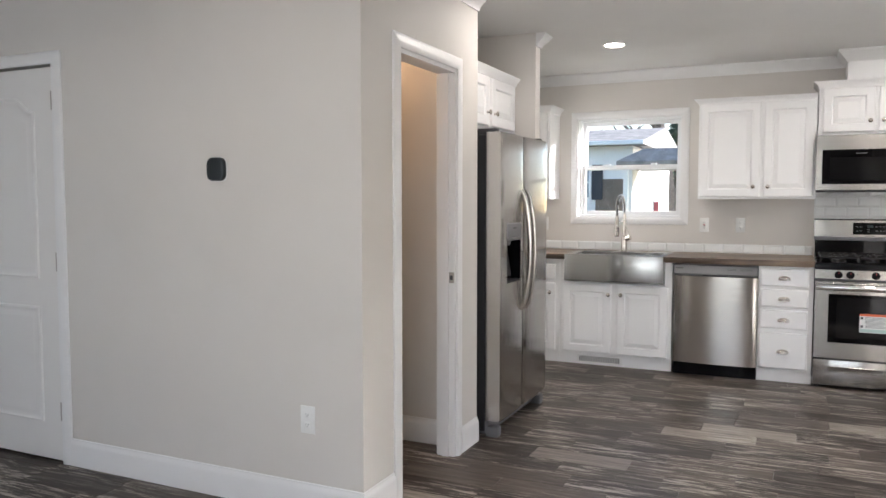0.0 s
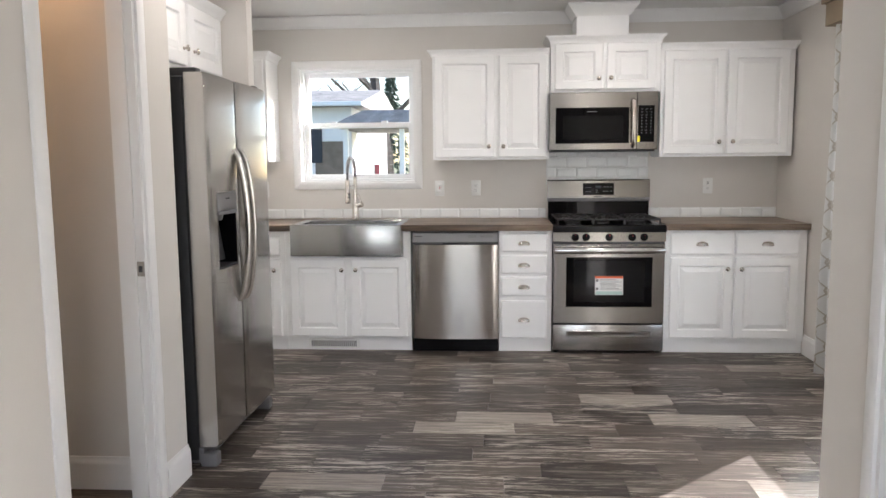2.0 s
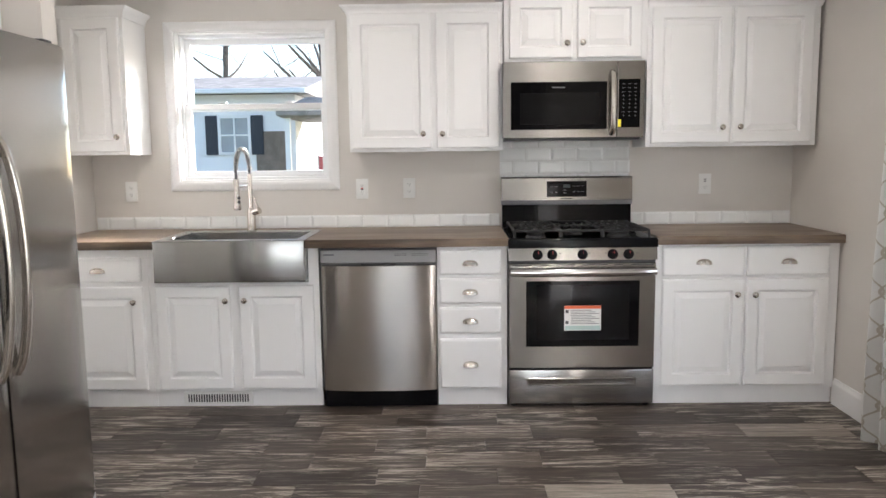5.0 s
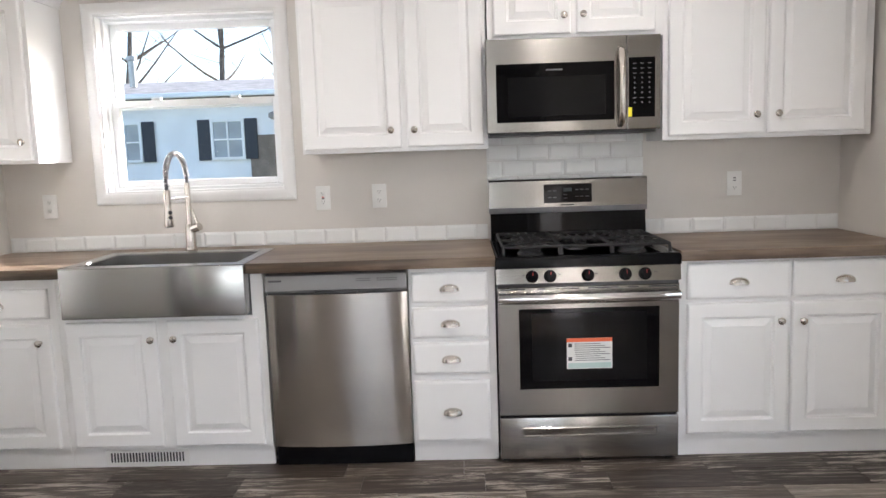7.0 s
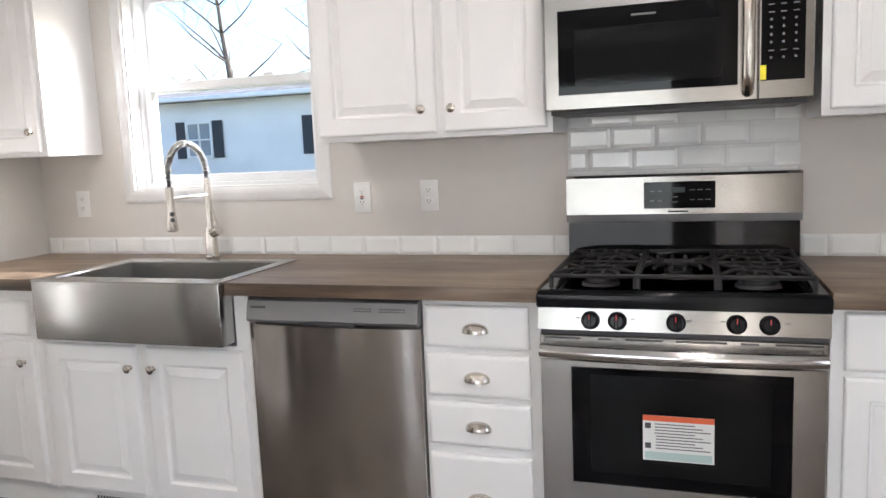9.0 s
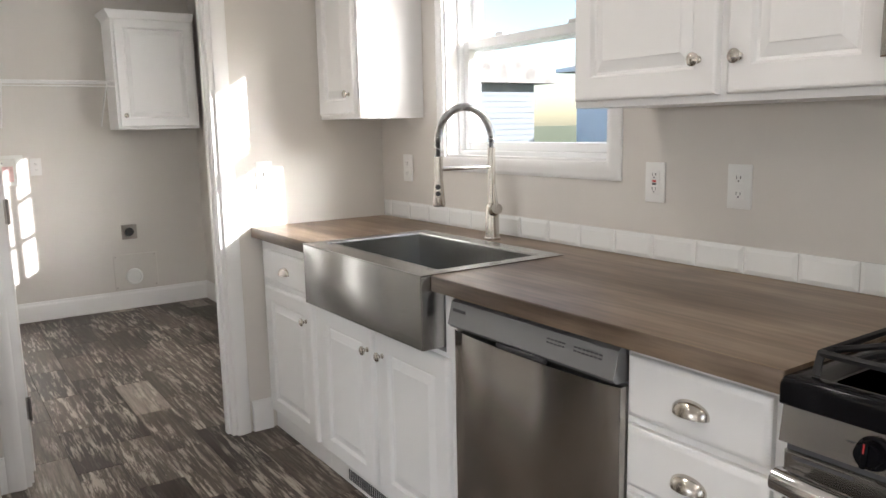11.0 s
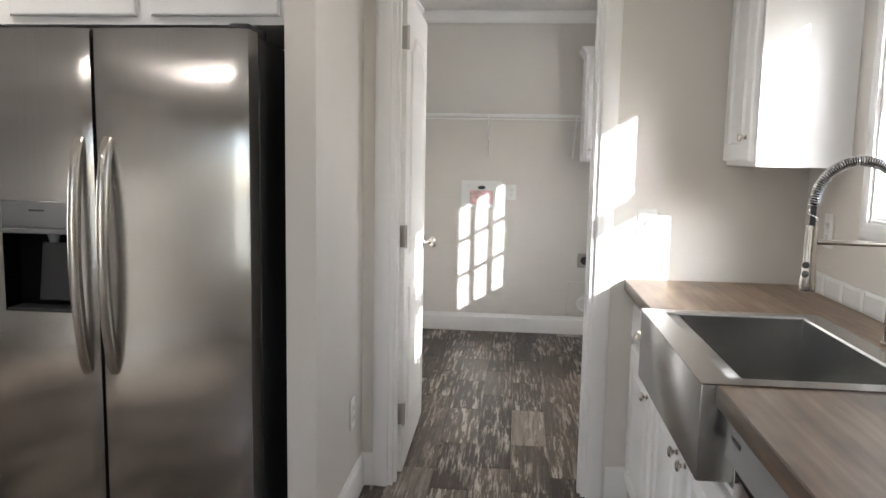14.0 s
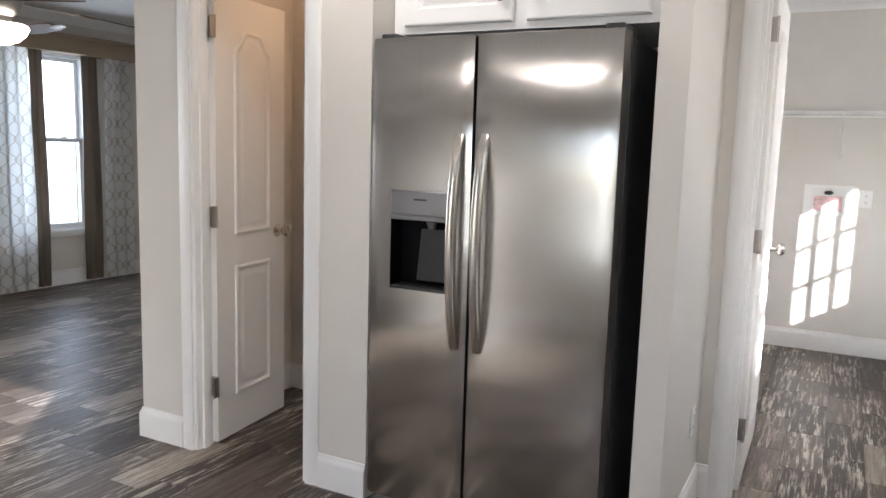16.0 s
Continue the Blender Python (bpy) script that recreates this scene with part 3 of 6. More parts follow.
# ---- windows ----
def sash_window(name, axis, at, side, a0, a1, z0, z1, rail, label, depth=0.085):
    """Double-hung vinyl window in an opening; side points into the room."""
    mid = at - side * depth

    def bx(u0, u1, d0, d1, v0, v1):
        d0, d1 = sorted((mid + side * d0, mid + side * d1))
        return (u0, u1, d0, d1, v0, v1) if axis == "x" else (d0, d1, u0, u1, v0, v1)
    c = (a0 + a1) / 2
    w = thing(name, (c, mid, z0) if axis == "x" else (mid, c, z0), label, "window", kind="structure")
    f = bmesh.new()
    for q in ((a0, a0 + 0.022, -0.06, 0.05, z0, z1), (a1 - 0.022, a1, -0.06, 0.05, z0, z1), (a0 + 0.022, a1 - 0.022, -0.06, 0.05, z0, z0 + 0.025), (a0 + 0.022, a1 - 0.022, -0.06, 0.05, z1 - 0.025, z1)):
        box(f, *bx(*q))
    part("window_frame", bevelled(f, 0.003, 1), VINYL, w, smooth=False)
    for nm, v0, v1, d in (("lower_sash", z0 + 0.025, rail + 0.02, 0.012), ("upper_sash", rail - 0.02, z1 - 0.025, -0.032)):
        s = bmesh.new()
        for q in ((a0 + 0.022, a0 + 0.056, v0, v1), (a1 - 0.056, a1 - 0.022, v0, v1), (a0 + 0.056, a1 - 0.056, v0, v0 + 0.034), (a0 + 0.056, a1 - 0.056, v1 - 0.034, v1)):
            box(s, *bx(q[0], q[1], d - 0.018, d + 0.018, q[2], q[3]))
        so = part(nm, bevelled(s, 0.003, 1), VINYL, w, smooth=False)
        p = part("pane", cube(*bx(a0 + 0.050, a1 - 0.050, d - 0.003, d + 0.003, v0 + 0.028, v1 - 0.028)), GLASS, so, "clear glass pane", smooth=False)
        p.visible_shadow = False
    lk = bmesh.new()
    for u in (c - 0.2, c + 0.2):
        box(lk, *bx(u - 0.025, u + 0.025, 0.0, 0.028, rail + 0.0205, rail + 0.034))
    part("sash_lock", bevelled(lk, 0.003, 1), VINYL, w)
    ln = bmesh.new()
    for q in ((a0, a0 + 0.008, z0, z1), (a1 - 0.008, a1, z0, z1), (a0 + 0.008, a1 - 0.008, z0, z0 + 0.008), (a0 + 0.008, a1 - 0.008, z1 - 0.008, z1)):
        box(ln, *bx(q[0], q[1], 0.051, depth, q[2], q[3]))
    part("reveal_lining", ln, TRIM, w, smooth=False)
    k = bmesh.new()

    def pt(a, o, z):
        return (a, at + side * o, z) if axis == "x" else (at + side * o, a, z)
    cs = [(wd * 0.9, o) for wd, o in CPROF]
    quad = [(a0, z0, -1, -1), (a1, z0, 1, -1), (a1, z1, 1, 1), (a0, z1, -1, 1)]
    for i in range(4):
        loft(k, [[pt(a + sa * wd, o, z + sz * wd) for wd, o in cs] for a, z, sa, sz in (quad[i], quad[(i + 1) % 4])])
    part("window_casing", k, TRIM, w)
    return w


sash_window("window_1", "x", 0.0, -1, -1.905, -1.01, 1.185, 2.055, 1.625, "white vinyl double-hung window over the kitchen sink", 0.108)
sash_window("window_2", "y", XE, -1, WY0, WY1, WZ0, WZ1, 1.32, "white vinyl double-hung dining window with curtains")
sash_window("window_3", "x", -7.55, 1, SX0, SX1, WZ0, WZ1, 1.32, "bright white double-hung living room window")
sash_window("window_4", "x", -7.55, 1, TX0, TX1, WZ0, WZ1, 1.32, "wide white double-hung living room window")


# ---- interior doors ----
def arch_outline(u0, u1, v0, v1, rise, inset, n=16):
    u0, u1, v0, v1 = u0 + inset, u1 - inset, v0 + inset, v1 - inset
    pts = [(u0, v0), (u1, v0)]
    for i in range(n + 1):
        s = i / n
        x = u1 + (u0 - u1) * s
        e = max(0.0, min(1.0, (0.5 - abs(s - 0.5)) / 0.34))
        pts.append((x, v1 - rise + rise * (0.5 - 0.5 * math.cos(math.pi * e))))
    return pts


def panel_door(name, hinge, yaw, w, h, label, knob_side=None, flip=1, hinges=(1.83, 1.03, 0.27)):
    """Two-panel moulded door with an arched top panel. Local x runs from the hinge, the faces look to +-y."""
    d = thing(name, hinge, label, "door", kind="structure")
    th = 0.035
    m = Matrix.Translation(hinge) @ Matrix.Rotation(radians(yaw), 4, "Z")
    part("slab", turned(cube(0.003, w, -th / 2, th / 2, 0.012, h, 0.002, 1), m), DOORP, d, smooth=False)
    for s in (1, -1):
        for v0, v1, rise in ((0.20, 0.80, 0.0), (0.94, h - 0.14, 0.075)):
            bm = bmesh.new()
            rings = []
            for inset, o in ((0.0, -0.001), (0.004, 0.008), (0.012, 0.011), (0.022, 0.003), (0.034, 0.002), (0.055, 0.009), (0.057, 0.009)):
                pts = arch_outline(0.13, w - 0.13, v0, v1, rise if rise else 0.0, inset)
                rings.append([(u, s * (th / 2 + o), v) for u, v in pts])
            loft(bm, rings, cap0=False)
            part("raised_panel", turned(bm, m), DOORP, d)
        kp = [(0.0, 0), (0.032, 0), (0.032, 0.004), (0.012, 0.008), (0.011, 0.03), (0.02, 0.036), (0.028, 0.046), (0.028, 0.058), (0.02, 0.066), (0.0, 0.068)]
        kb = lathe(bmesh.new(), kp, 20, m @ Matrix.Translation((w - 0.065, s * th / 2, 0.93)) @ Matrix.Rotation(radians(-90 * s), 4, "X"))
        part("door_knob", kb, NICKEL, d, "round satin nickel door knob")
    for z in hinges:
        hb = bmesh.new()
        box(hb, -0.001, 0.003, -th / 2 + 0.002, th / 2 - 0.001, z - 0.045, z + 0.045)
        lathe(hb, [(0.0, -0.047), (0.006, -0.047), (0.006, 0.047), (0.0, 0.047)], 10, Matrix.Translation((-0.001, -flip * (th / 2 + 0.004), z)))
        box(hb, -0.030, -0.002, -flip * (th / 2 + 0.004) - 0.0015, -flip * (th / 2 + 0.004) + 0.0015, z - 0.045, z + 0.045)
        part("hinge", turned(hb, m), HINGE, d, "satin nickel butt hinge")
    return d


panel_door("door_1", (-2.537, LY0 + 0.026, 0), 181.0, 0.762, 2.01, "white two-panel laundry door standing open", flip=1)
panel_door("door_2", (-1.81, CY0 + 0.030, 0), 186.5, 0.53, 1.98, "white two-panel closet door with arched panel standing open", flip=1)
panel_door("door_3", (DX1 - 0.002, -4.008, 0), 180.0, 0.702, 1.995, "closed white two-panel door with an arched panel", flip=-1)
panel_door("door_4", (0.71, EY1 - 0.03, 0), -8.0, 0.70, 2.01, "white two-panel coat closet door standing open", flip=-1)

# strike plate in the closet jamb
sp = thing("strike_plate", (-1.737, CY1 - 0.018, 0.94), "small brass-coloured strike plate on the closet jamb", "strike plate")
part("plate", cube(-1.751, -1.722, CY1 - 0.0215, CY1 - 0.0185, 0.912, 0.968, 0.001, 1), HINGE, sp)
part("latch_hole", cube(-1.744, -1.730, CY1 - 0.0225, CY1 - 0.0217, 0.928, 0.952), INK_AND_SHADE, sp, smooth=False)

# laundry outer door with nine lights
od = thing("door_5", (-3.77, 0.06, 0), "white outer door with a nine-light window", "door", kind="structure")
ob_ = bmesh.new()
for q in ((-4.185, -3.99, 0.01, 2.03), (-3.55, -3.355, 0.01, 2.03), (-3.99, -3.55, 0.01, 1.07), (-3.99, -3.55, 1.91, 2.03)):
    box(ob_, q[0], q[1], 0.04, 0.085, q[2], q[3])
part("slab", ob_, DOORP, od, smooth=False)
for u in (-4.08, -3.74):
    part("raised_panel", panel(u, u + 0.28, 0.25, 0.92, 0.012, 0.02, Matrix.Translation((0, 0.0405, 0))), DOORP, od)
gr = bmesh.new()
for u in (-3.99, -3.852, -3.703, -3.565):
    box(gr, u, u + 0.015, 0.045, 0.08, 1.07, 1.91)
for v in (1.07, 1.345, 1.62, 1.895):
    box(gr, -3.99, -3.55, 0.047, 0.078, v, v + 0.015)
part("muntins", gr, TRIM, od, smooth=False)
pn = part("pane", cube(-3.99, -3.55, 0.060, 0.065, 1.07, 1.91), GLASS, od, "clear glass", smooth=False)
pn.visible_shadow = False
part("door_knob", lathe(bmesh.new(), [(0, 0), (0.03, 0), (0.03, 0.005), (0.011, 0.01), (0.011, 0.03), (0.027, 0.045), (0.02, 0.062), (0, 0.064)], 18,
     Matrix.Translation((-4.12, 0.04, 0.95)) @ Matrix.Rotation(radians(90), 4, "X")), NICKEL, od)


# ---- kitchen cabinets ----
FY = -0.612  # face of the base cabinets


def base_unit(x0, x1, label, doors=(), drawers=(), knobs=(), pulls=(), vent=False):
    c = thing("base_cabinet", ((x0 + x1) / 2, -0.3, 0), label, "cabinet", "white base cabinets")
    part("body", cube(x0 + 0.001, x1 - 0.001, FY, -0.004, 0.088, 0.855 if not vent else 0.675), CAB, c, smooth=False)
    if vent:
        part("stile", cube(x0 + 0.001, x0 + 0.053, FY, -0.004, 0.675, 0.855), CAB, c, smooth=False)
        part("stile", cube(-1.041, x1 - 0.001, FY, -0.004, 0.675, 0.855), CAB, c, smooth=False)
    part("toe_kick", cube(x0 + 0.001, x1 - 0.001, FY + 0.022, FY + 0.04, 0.0, 0.087), CAB, c, smooth=False)
    made = []
    for u0, u1, v0, v1 in doors:
        made.append(part("door", panel(u0, u1, v0, v1, m=Matrix.Translation((0, FY - 0.0005, 0))), CAB, c, smooth=False))
    for i, (kx, kz) in enumerate(knobs):
        part("knob", knob((kx, FY - 0.0205, kz)), NICKEL, made[i], "round satin nickel knob")
    for i, (u0, u1, v0, v1) in enumerate(drawers):
        d = part("drawer_front", slab(u0, u1, v0, v1, m=Matrix.Translation((0, FY - 0.0005, 0))), CAB, c)
        part("cup_pull", cup_pull((u0 + u1) / 2, FY - 0.0205, (v0 + v1) / 2), NICKEL, d, "satin nickel cup pull")
    return c


base_unit(-2.428, -1.88, "white base cabinet with a drawer and a raised-panel door", [(-2.37, -1.915, 0.105, 0.66)], [(-2.37, -1.915, 0.685, 0.815)], [(-1.957, 0.582)])
base_unit(-1.88, -0.985, "white two-door cabinet under the farmhouse sink", [(-1.848, -1.455, 0.105, 0.662), (-1.408, -1.015, 0.105, 0.662)], [], [(-1.474, 0.585), (-1.375, 0.587)], vent=True)
base_unit(-0.37, -0.002, "narrow white cabinet with four drawers", [], [(-0.357, -0.035, 0.708, 0.838), (-0.357, -0.035, 0.555, 0.688), (-0.357, -0.035, 0.398, 0.536), (-0.357, -0.035, 0.102, 0.368)])
base_unit(0.766, 1.712, "white two-door base cabinet with two drawers", [(0.80, 1.222, 0.108, 0.673), (1.236, 1.658, 0.108, 0.673)], [(0.80, 1.222, 0.69, 0.845), (1.236, 1.658, 0.69, 0.845)],
          [(1.182, 0.595), (1.273, 0.593)])
flr = thing("floor_register", (-1.55, FY + 0.02, 0.01), "white louvred vent grille in the toe kick", "vent")
part("frame", cube(-1.735, -1.365, FY + 0.013, FY + 0.0218, 0.012, 0.082, 0.003, 1), PLASTIC, flr)
for i in range(24):
    part("slot", cube(-1.712 + i * 0.0138, -1.705 + i * 0.0138, FY + 0.0105, FY + 0.0128, 0.026, 0.068), INK_AND_SHADE, flr, smooth=False)

CT = 0.902
wt = bmesh.new()
notch = [(-2.428, -0.655), (-1.825, -0.655), (-1.825, -0.166), (-1.043, -0.166), (-1.043, -0.655), (-0.001, -0.655), (-0.001, -0.002), (-2.428, -0.002)]
loft(wt, [[(u, v, 0.860) for u, v in notch], [(u, v, CT) for u, v in notch]])
w1 = thing("worktop", (-1.2, -0.33, 0.86), "wood-look laminate worktop in greyish brown", "worktop")
part("top", wt, LAMINATE, w1, smooth=False)
w2 = thing("worktop", (1.24, -0.33, 0.86), "short wood-look laminate worktop beside the range", "worktop")
part("top", cube(0.764, 1.716, -0.655, -0.002, 0.860, CT), LAMINATE, w2, smooth=False)
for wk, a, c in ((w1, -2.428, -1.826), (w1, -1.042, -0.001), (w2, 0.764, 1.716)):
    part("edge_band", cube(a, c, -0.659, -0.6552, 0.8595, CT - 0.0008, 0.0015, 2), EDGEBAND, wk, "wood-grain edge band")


def upper_unit(x0, x1, z0, z1, crown_top, label, doors, knobs, fy=-0.305, open_side="n", group="white wall cabinets"):
    c = thing("wall_cabinet", ((x0 + x1) / 2, -0.15, z0), label, "cabinet", group)
    part("body", cube(x0 + 0.001, x1 - 0.001, fy, -0.002, z0, z1), CAB, c, smooth=False)
    h = crown_top - z1
    part("crown", crown_cap(bmesh.new(), x0 + 0.001, x1 - 0.001, fy, -0.002, [(0.0, z1 - 0.012), (0.006, z1 - 0.012), (0.008, z1), (0.016, z1 + h * 0.4), (0.034, z1 + h * 0.75), (0.036, crown_top), (0.0, crown_top)], open_side), CAB, c)
    made = [part("door", panel(u0, u1, v0, v1, m=Matrix.Translation((0, fy - 0.0005, 0))), CAB, c, smooth=False) for u0, u1, v0, v1 in doors]
    for d, (kx, kz) in zip(made, knobs):
        part("knob", knob((kx, fy - 0.0205, kz)), NICKEL, d, "round satin nickel knob")
    return c


upper_unit(-2.428, -2.068, 1.348, 2.10, 2.148, "single-door white wall cabinet beside the window", [(-2.405, -2.088, 1.365, 2.088)], [(-2.122, 1.445)], open_side="nw")
upper_unit(-0.848, -0.004, 1.348, 2.10, 2.132, "two-door white raised-panel wall cabinet", [(-0.833, -0.394, 1.365, 2.088), (-0.368, -0.022, 1.365, 2.088)], [(-0.440, 1.443), (-0.335, 1.442)], open_side="ne")
upper_unit(0.0, 0.772, 1.818, 2.172, 2.214, "short white wall cabinet above the microwave", [(0.028, 0.368, 1.836, 2.158), (0.392, 0.738, 1.836, 2.158)], [(0.336, 1.912), (0.420, 1.914)], fy=-0.325)
upper_unit(0.776, 1.700, 1.358, 2.108, 2.152, "two-door white wall cabinet by the outer wall", [(0.80, 1.225, 1.376, 2.10), (1.241, 1.664, 1.376, 2.10)], [(1.183, 1.459), (1.278, 1.461)], open_side="nw")
ch = thing("vent_chase", (0.366, -0.15, 2.214), "white boxed vent chase with crown above the cabinets", "vent chase")
part("box", cube(0.183, 0.55, -0.29, -0.002, 2.216, 2.40), CAB, ch, smooth=False)
part("crown", crown_cap(bmesh.new(), 0.183, 0.55, -0.29, -0.002, [(0.001, 2.352), (0.010, 2.352), (0.014, 2.366), (0.046, 2.402), (0.064, 2.424), (0.064, 2.438), (0.0, 2.438)], "n"), TRIM, ch)

# cabinet over the refrigerator, facing east
fc = thing("wall_cabinet", (-2.1, -2.3, 1.765), "two-door white cabinet above the refrigerator", "cabinet", "white wall cabinets")
part("body", cube(-2.428, -1.86, -2.795, -1.795, 1.765, 2.10), CAB, fc, smooth=False)
part("crown", crown_cap(bmesh.new(), -2.428, -1.86, -2.795, -1.795, [(0.0, 2.09), (0.006, 2.09), (0.016, 2.112), (0.034, 2.13), (0.036, 2.142), (0.0, 2.142)], "nsw"), CAB, fc)
em = Matrix.Translation((-1.8595, 0, 0)) @ Matrix.Rotation(radians(90), 4, "Z")
for u0, u1, ky in ((-2.745, -2.315, -2.352), (-2.265, -1.845, -2.231)):
    dd = part("door", panel(u0, u1, 1.79, 2.085, m=em), CAB, fc, smooth=False)
    part("knob", knob((-1.8395, ky, 1.868), Matrix.Rotation(radians(90), 4, "Z")), NICKEL, dd, "round satin nickel knob")

# ---- sink and faucet ----
sk = thing("farmhouse_sink", (-1.434, -0.43, 0.69), "brushed stainless apron-front farmhouse sink", "sink")
x0, x1, yf, yb, zt = -1.824, -1.044, -0.690, -0.167, 0.906
part("apron", bevelled(wall_boxes([(x0, x1, yf, -0.590, 0.69, zt - 0.003)]), 0.004, 2), SINKST, sk, "tall brushed steel apron")
s = bmesh.new()


def rect(i0, i1, f, b, z):
    return [(i0, f, z), (i1, f, z), (i1, b, z), (i0, b, z)]


loft(s, [rect(x0 - 0.003, x1 + 0.003, yf, yb + 0.003, zt - 0.003), rect(x0 - 0.003, x1 + 0.003, yf, yb + 0.003, zt), rect(x0 + 0.045, x1 - 0.045, yf + 0.065, yb - 0.055, zt),
         rect(x0 + 0.048, x1 - 0.048, yf + 0.068, yb - 0.058, zt - 0.006), rect(x0 + 0.052, x1 - 0.052, yf + 0.072, yb - 0.062, zt - 0.20), rect(x0 + 0.07, x1 - 0.07, yf + 0.09, yb - 0.08, zt - 0.215)], cap0=False)
part("basin", s, SINKST, sk, "deep rectangular steel basin", smooth=False)
part("drain", lathe(bmesh.new(), [(0.0, 0.0), (0.045, 0.0), (0.045, 0.003), (0.035, 0.004), (0.03, 0.001), (0.0, 0.001)], 20, Matrix.Translation((-1.434, -0.34, zt - 0.2145))), CHROME, sk)

fx, fy_ = -1.461, -0.115
fa = thing("kitchen_faucet", (fx, fy_, CT), "spring-neck pull-down faucet in brushed nickel", "faucet")
part("base", lathe(bmesh.new(), [(0, 0.0), (0.030, 0.0), (0.030, 0.008), (0.026, 0.012), (0.024, 0.10), (0.021, 0.125), (0.016, 0.132), (0.0, 0.133)], 20, Matrix.Translation((fx, fy_, CT))), NICKEL, fa)
part("riser", tube(bmesh.new(), [(fx, fy_, CT + 0.13), (fx, fy_, CT + 0.33)], 0.0135, 14), NICKEL, fa)
part("handle", tube(bmesh.new(), [(fx + 0.015, fy_ - 0.005, CT + 0.105), (fx + 0.055, fy_ - 0.02, CT + 0.118)], [0.020, 0.020], 16), NICKEL, fa)
part("lever", tube(bmesh.new(), [(fx + 0.048, fy_ - 0.018, CT + 0.12), (fx + 0.035, fy_ - 0.012, CT + 0.155), (fx + 0.018, fy_ - 0.004, CT + 0.20)], [0.008, 0.007, 0.005], 10), NICKEL, fa)
dirx, diry = -0.08, -0.997
R = 0.108
arc = [(fx + dirx * R * (1 - math.cos(a)), fy_ + diry * R * (1 - math.cos(a)), CT + 0.33 + 0.025 + (R + 0.008) * math.sin(a)) for a in [math.pi * i / 40 for i in range(41)]]
core = [(fx, fy_, CT + 0.325)] + arc + [(arc[-1][0], arc[-1][1], CT + 0.30)]
part("hose", tube(bmesh.new(), core, 0.0075, 10), RUBBER, fa)
coil = []
for i in range(0, 1300):
    tt = i / 1299 * (len(core) - 1.001)
    k = int(tt)
    p = Vector(core[k]).lerp(Vector(core[k + 1]), tt - k)
    d = (Vector(core[k + 1]) - Vector(core[k])).normalized()
    side = d.cross(Vector((-diry, dirx, 0))).normalized()
    other = Vector((-diry, dirx, 0)).normalized()
    ang = 2 * math.pi * 62 * i / 1299
    coil.append(p + (side * math.cos(ang) + other * math.sin(ang)) * 0.0125)
part("spring", tube(bmesh.new(), coil, 0.0021, 5), CHROME, fa, "coiled steel spring")
hx, hy = arc[-1][0], arc[-1][1]
part("spray_collar", tube(bmesh.new(), [(hx, hy, CT + 0.305), (hx, hy, CT + 0.235)], 0.0155, 14), NICKEL, fa)
sh = part("spray_head", lathe(bmesh.new(), [(0, 0.0), (0.020, 0.0), (0.022, 0.006), (0.018, 0.05), (0.014, 0.10), (0.0, 0.101)], 18, Matrix.Translation((hx, hy, CT + 0.135))), NICKEL, fa)
for z in (0.045, 0.068):
    part("button", lathe(bmesh.new(), [(0, 0), (0.009, 0), (0.009, 0.004), (0, 0.005)], 12, Matrix.Translation((hx + 0.013, hy - 0.012, CT + 0.135 + z)) @ Matrix.Rotation(radians(45), 4, "Z") @ Matrix.Rotation(radians(90), 4, "X")), RUBBER, sh)
part("bracket_arm", tube(bmesh.new(), [(fx, fy_, CT + 0.262), (hx, hy, CT + 0.262)], 0.007, 10), NICKEL, fa)

# ---- dishwasher ----
dw = thing("dishwasher", (-0.67, -0.3, 0), "stainless dishwasher with a bowed front and grey control strip", "dishwasher")
part("body", cube(-0.972, -0.373, -0.60, -0.02, 0.09, 0.852), GREYPL, dw, smooth=False)
bm = bmesh.new()
N = 24
for z0, z1 in ((0.095, 0.762),):
    rings = []
    for i in range(N + 1):
        t = i / N
        x = -0.970 + 0.597 * t
        bow = -0.632 - 0.022 * math.sin(math.pi * t) ** 0.6
        rings.append([(x, -0.601, z0), (x, bow, z0 + 0.002), (x, bow - 0.001, z0 + 0.3), (x, bow, z1), (x, -0.601, z1)])
    loft(bm, rings)
part("door", bm, STEEL_Z, dw, "bowed brushed steel door")
bm = bmesh.new()
loft(bm, [[(x, -0.601, 0.772), (x, -0.645, 0.772), (x, -0.655, 0.782), (x, -0.640, 0.842), (x, -0.625, 0.85), (x, -0.601, 0.85)] for x in (-0.970, -0.373)])
cp = part("control_strip", bm, surface("grey_steel_strip", (0.21, 0.21, 0.215), 0.42, metal=0.3, relief=0.03), dw, "grey control strip")
part("latch_recess", cube(-0.76, -0.58, -0.658, -0.645, 0.764, 0.778, 0.003, 1), RUBBER, cp)
for i in range(14):
    if i in (5, 6):
        continue
    ux = -0.585 + i * 0.0125
    for zz in (0.815, 0.823):
        yy = -0.655 + (zz - 0.782) * 0.25 - 0.0006
        part("marking", cube(ux, ux + 0.009, yy - 0.0004, yy + 0.0012, zz, zz + 0.003), INK_AND_SHADE, cp, smooth=False)
part("badge", cube(-0.955, -0.90, -0.6475, -0.646, 0.818, 0.826), INK_AND_SHADE, cp, "small dark maker's badge", smooth=False)
part("kick_plate", cube(-0.968, -0.375, -0.606, -0.58, 0.0, 0.088), BLACK, dw, "black kick plate", smooth=False)

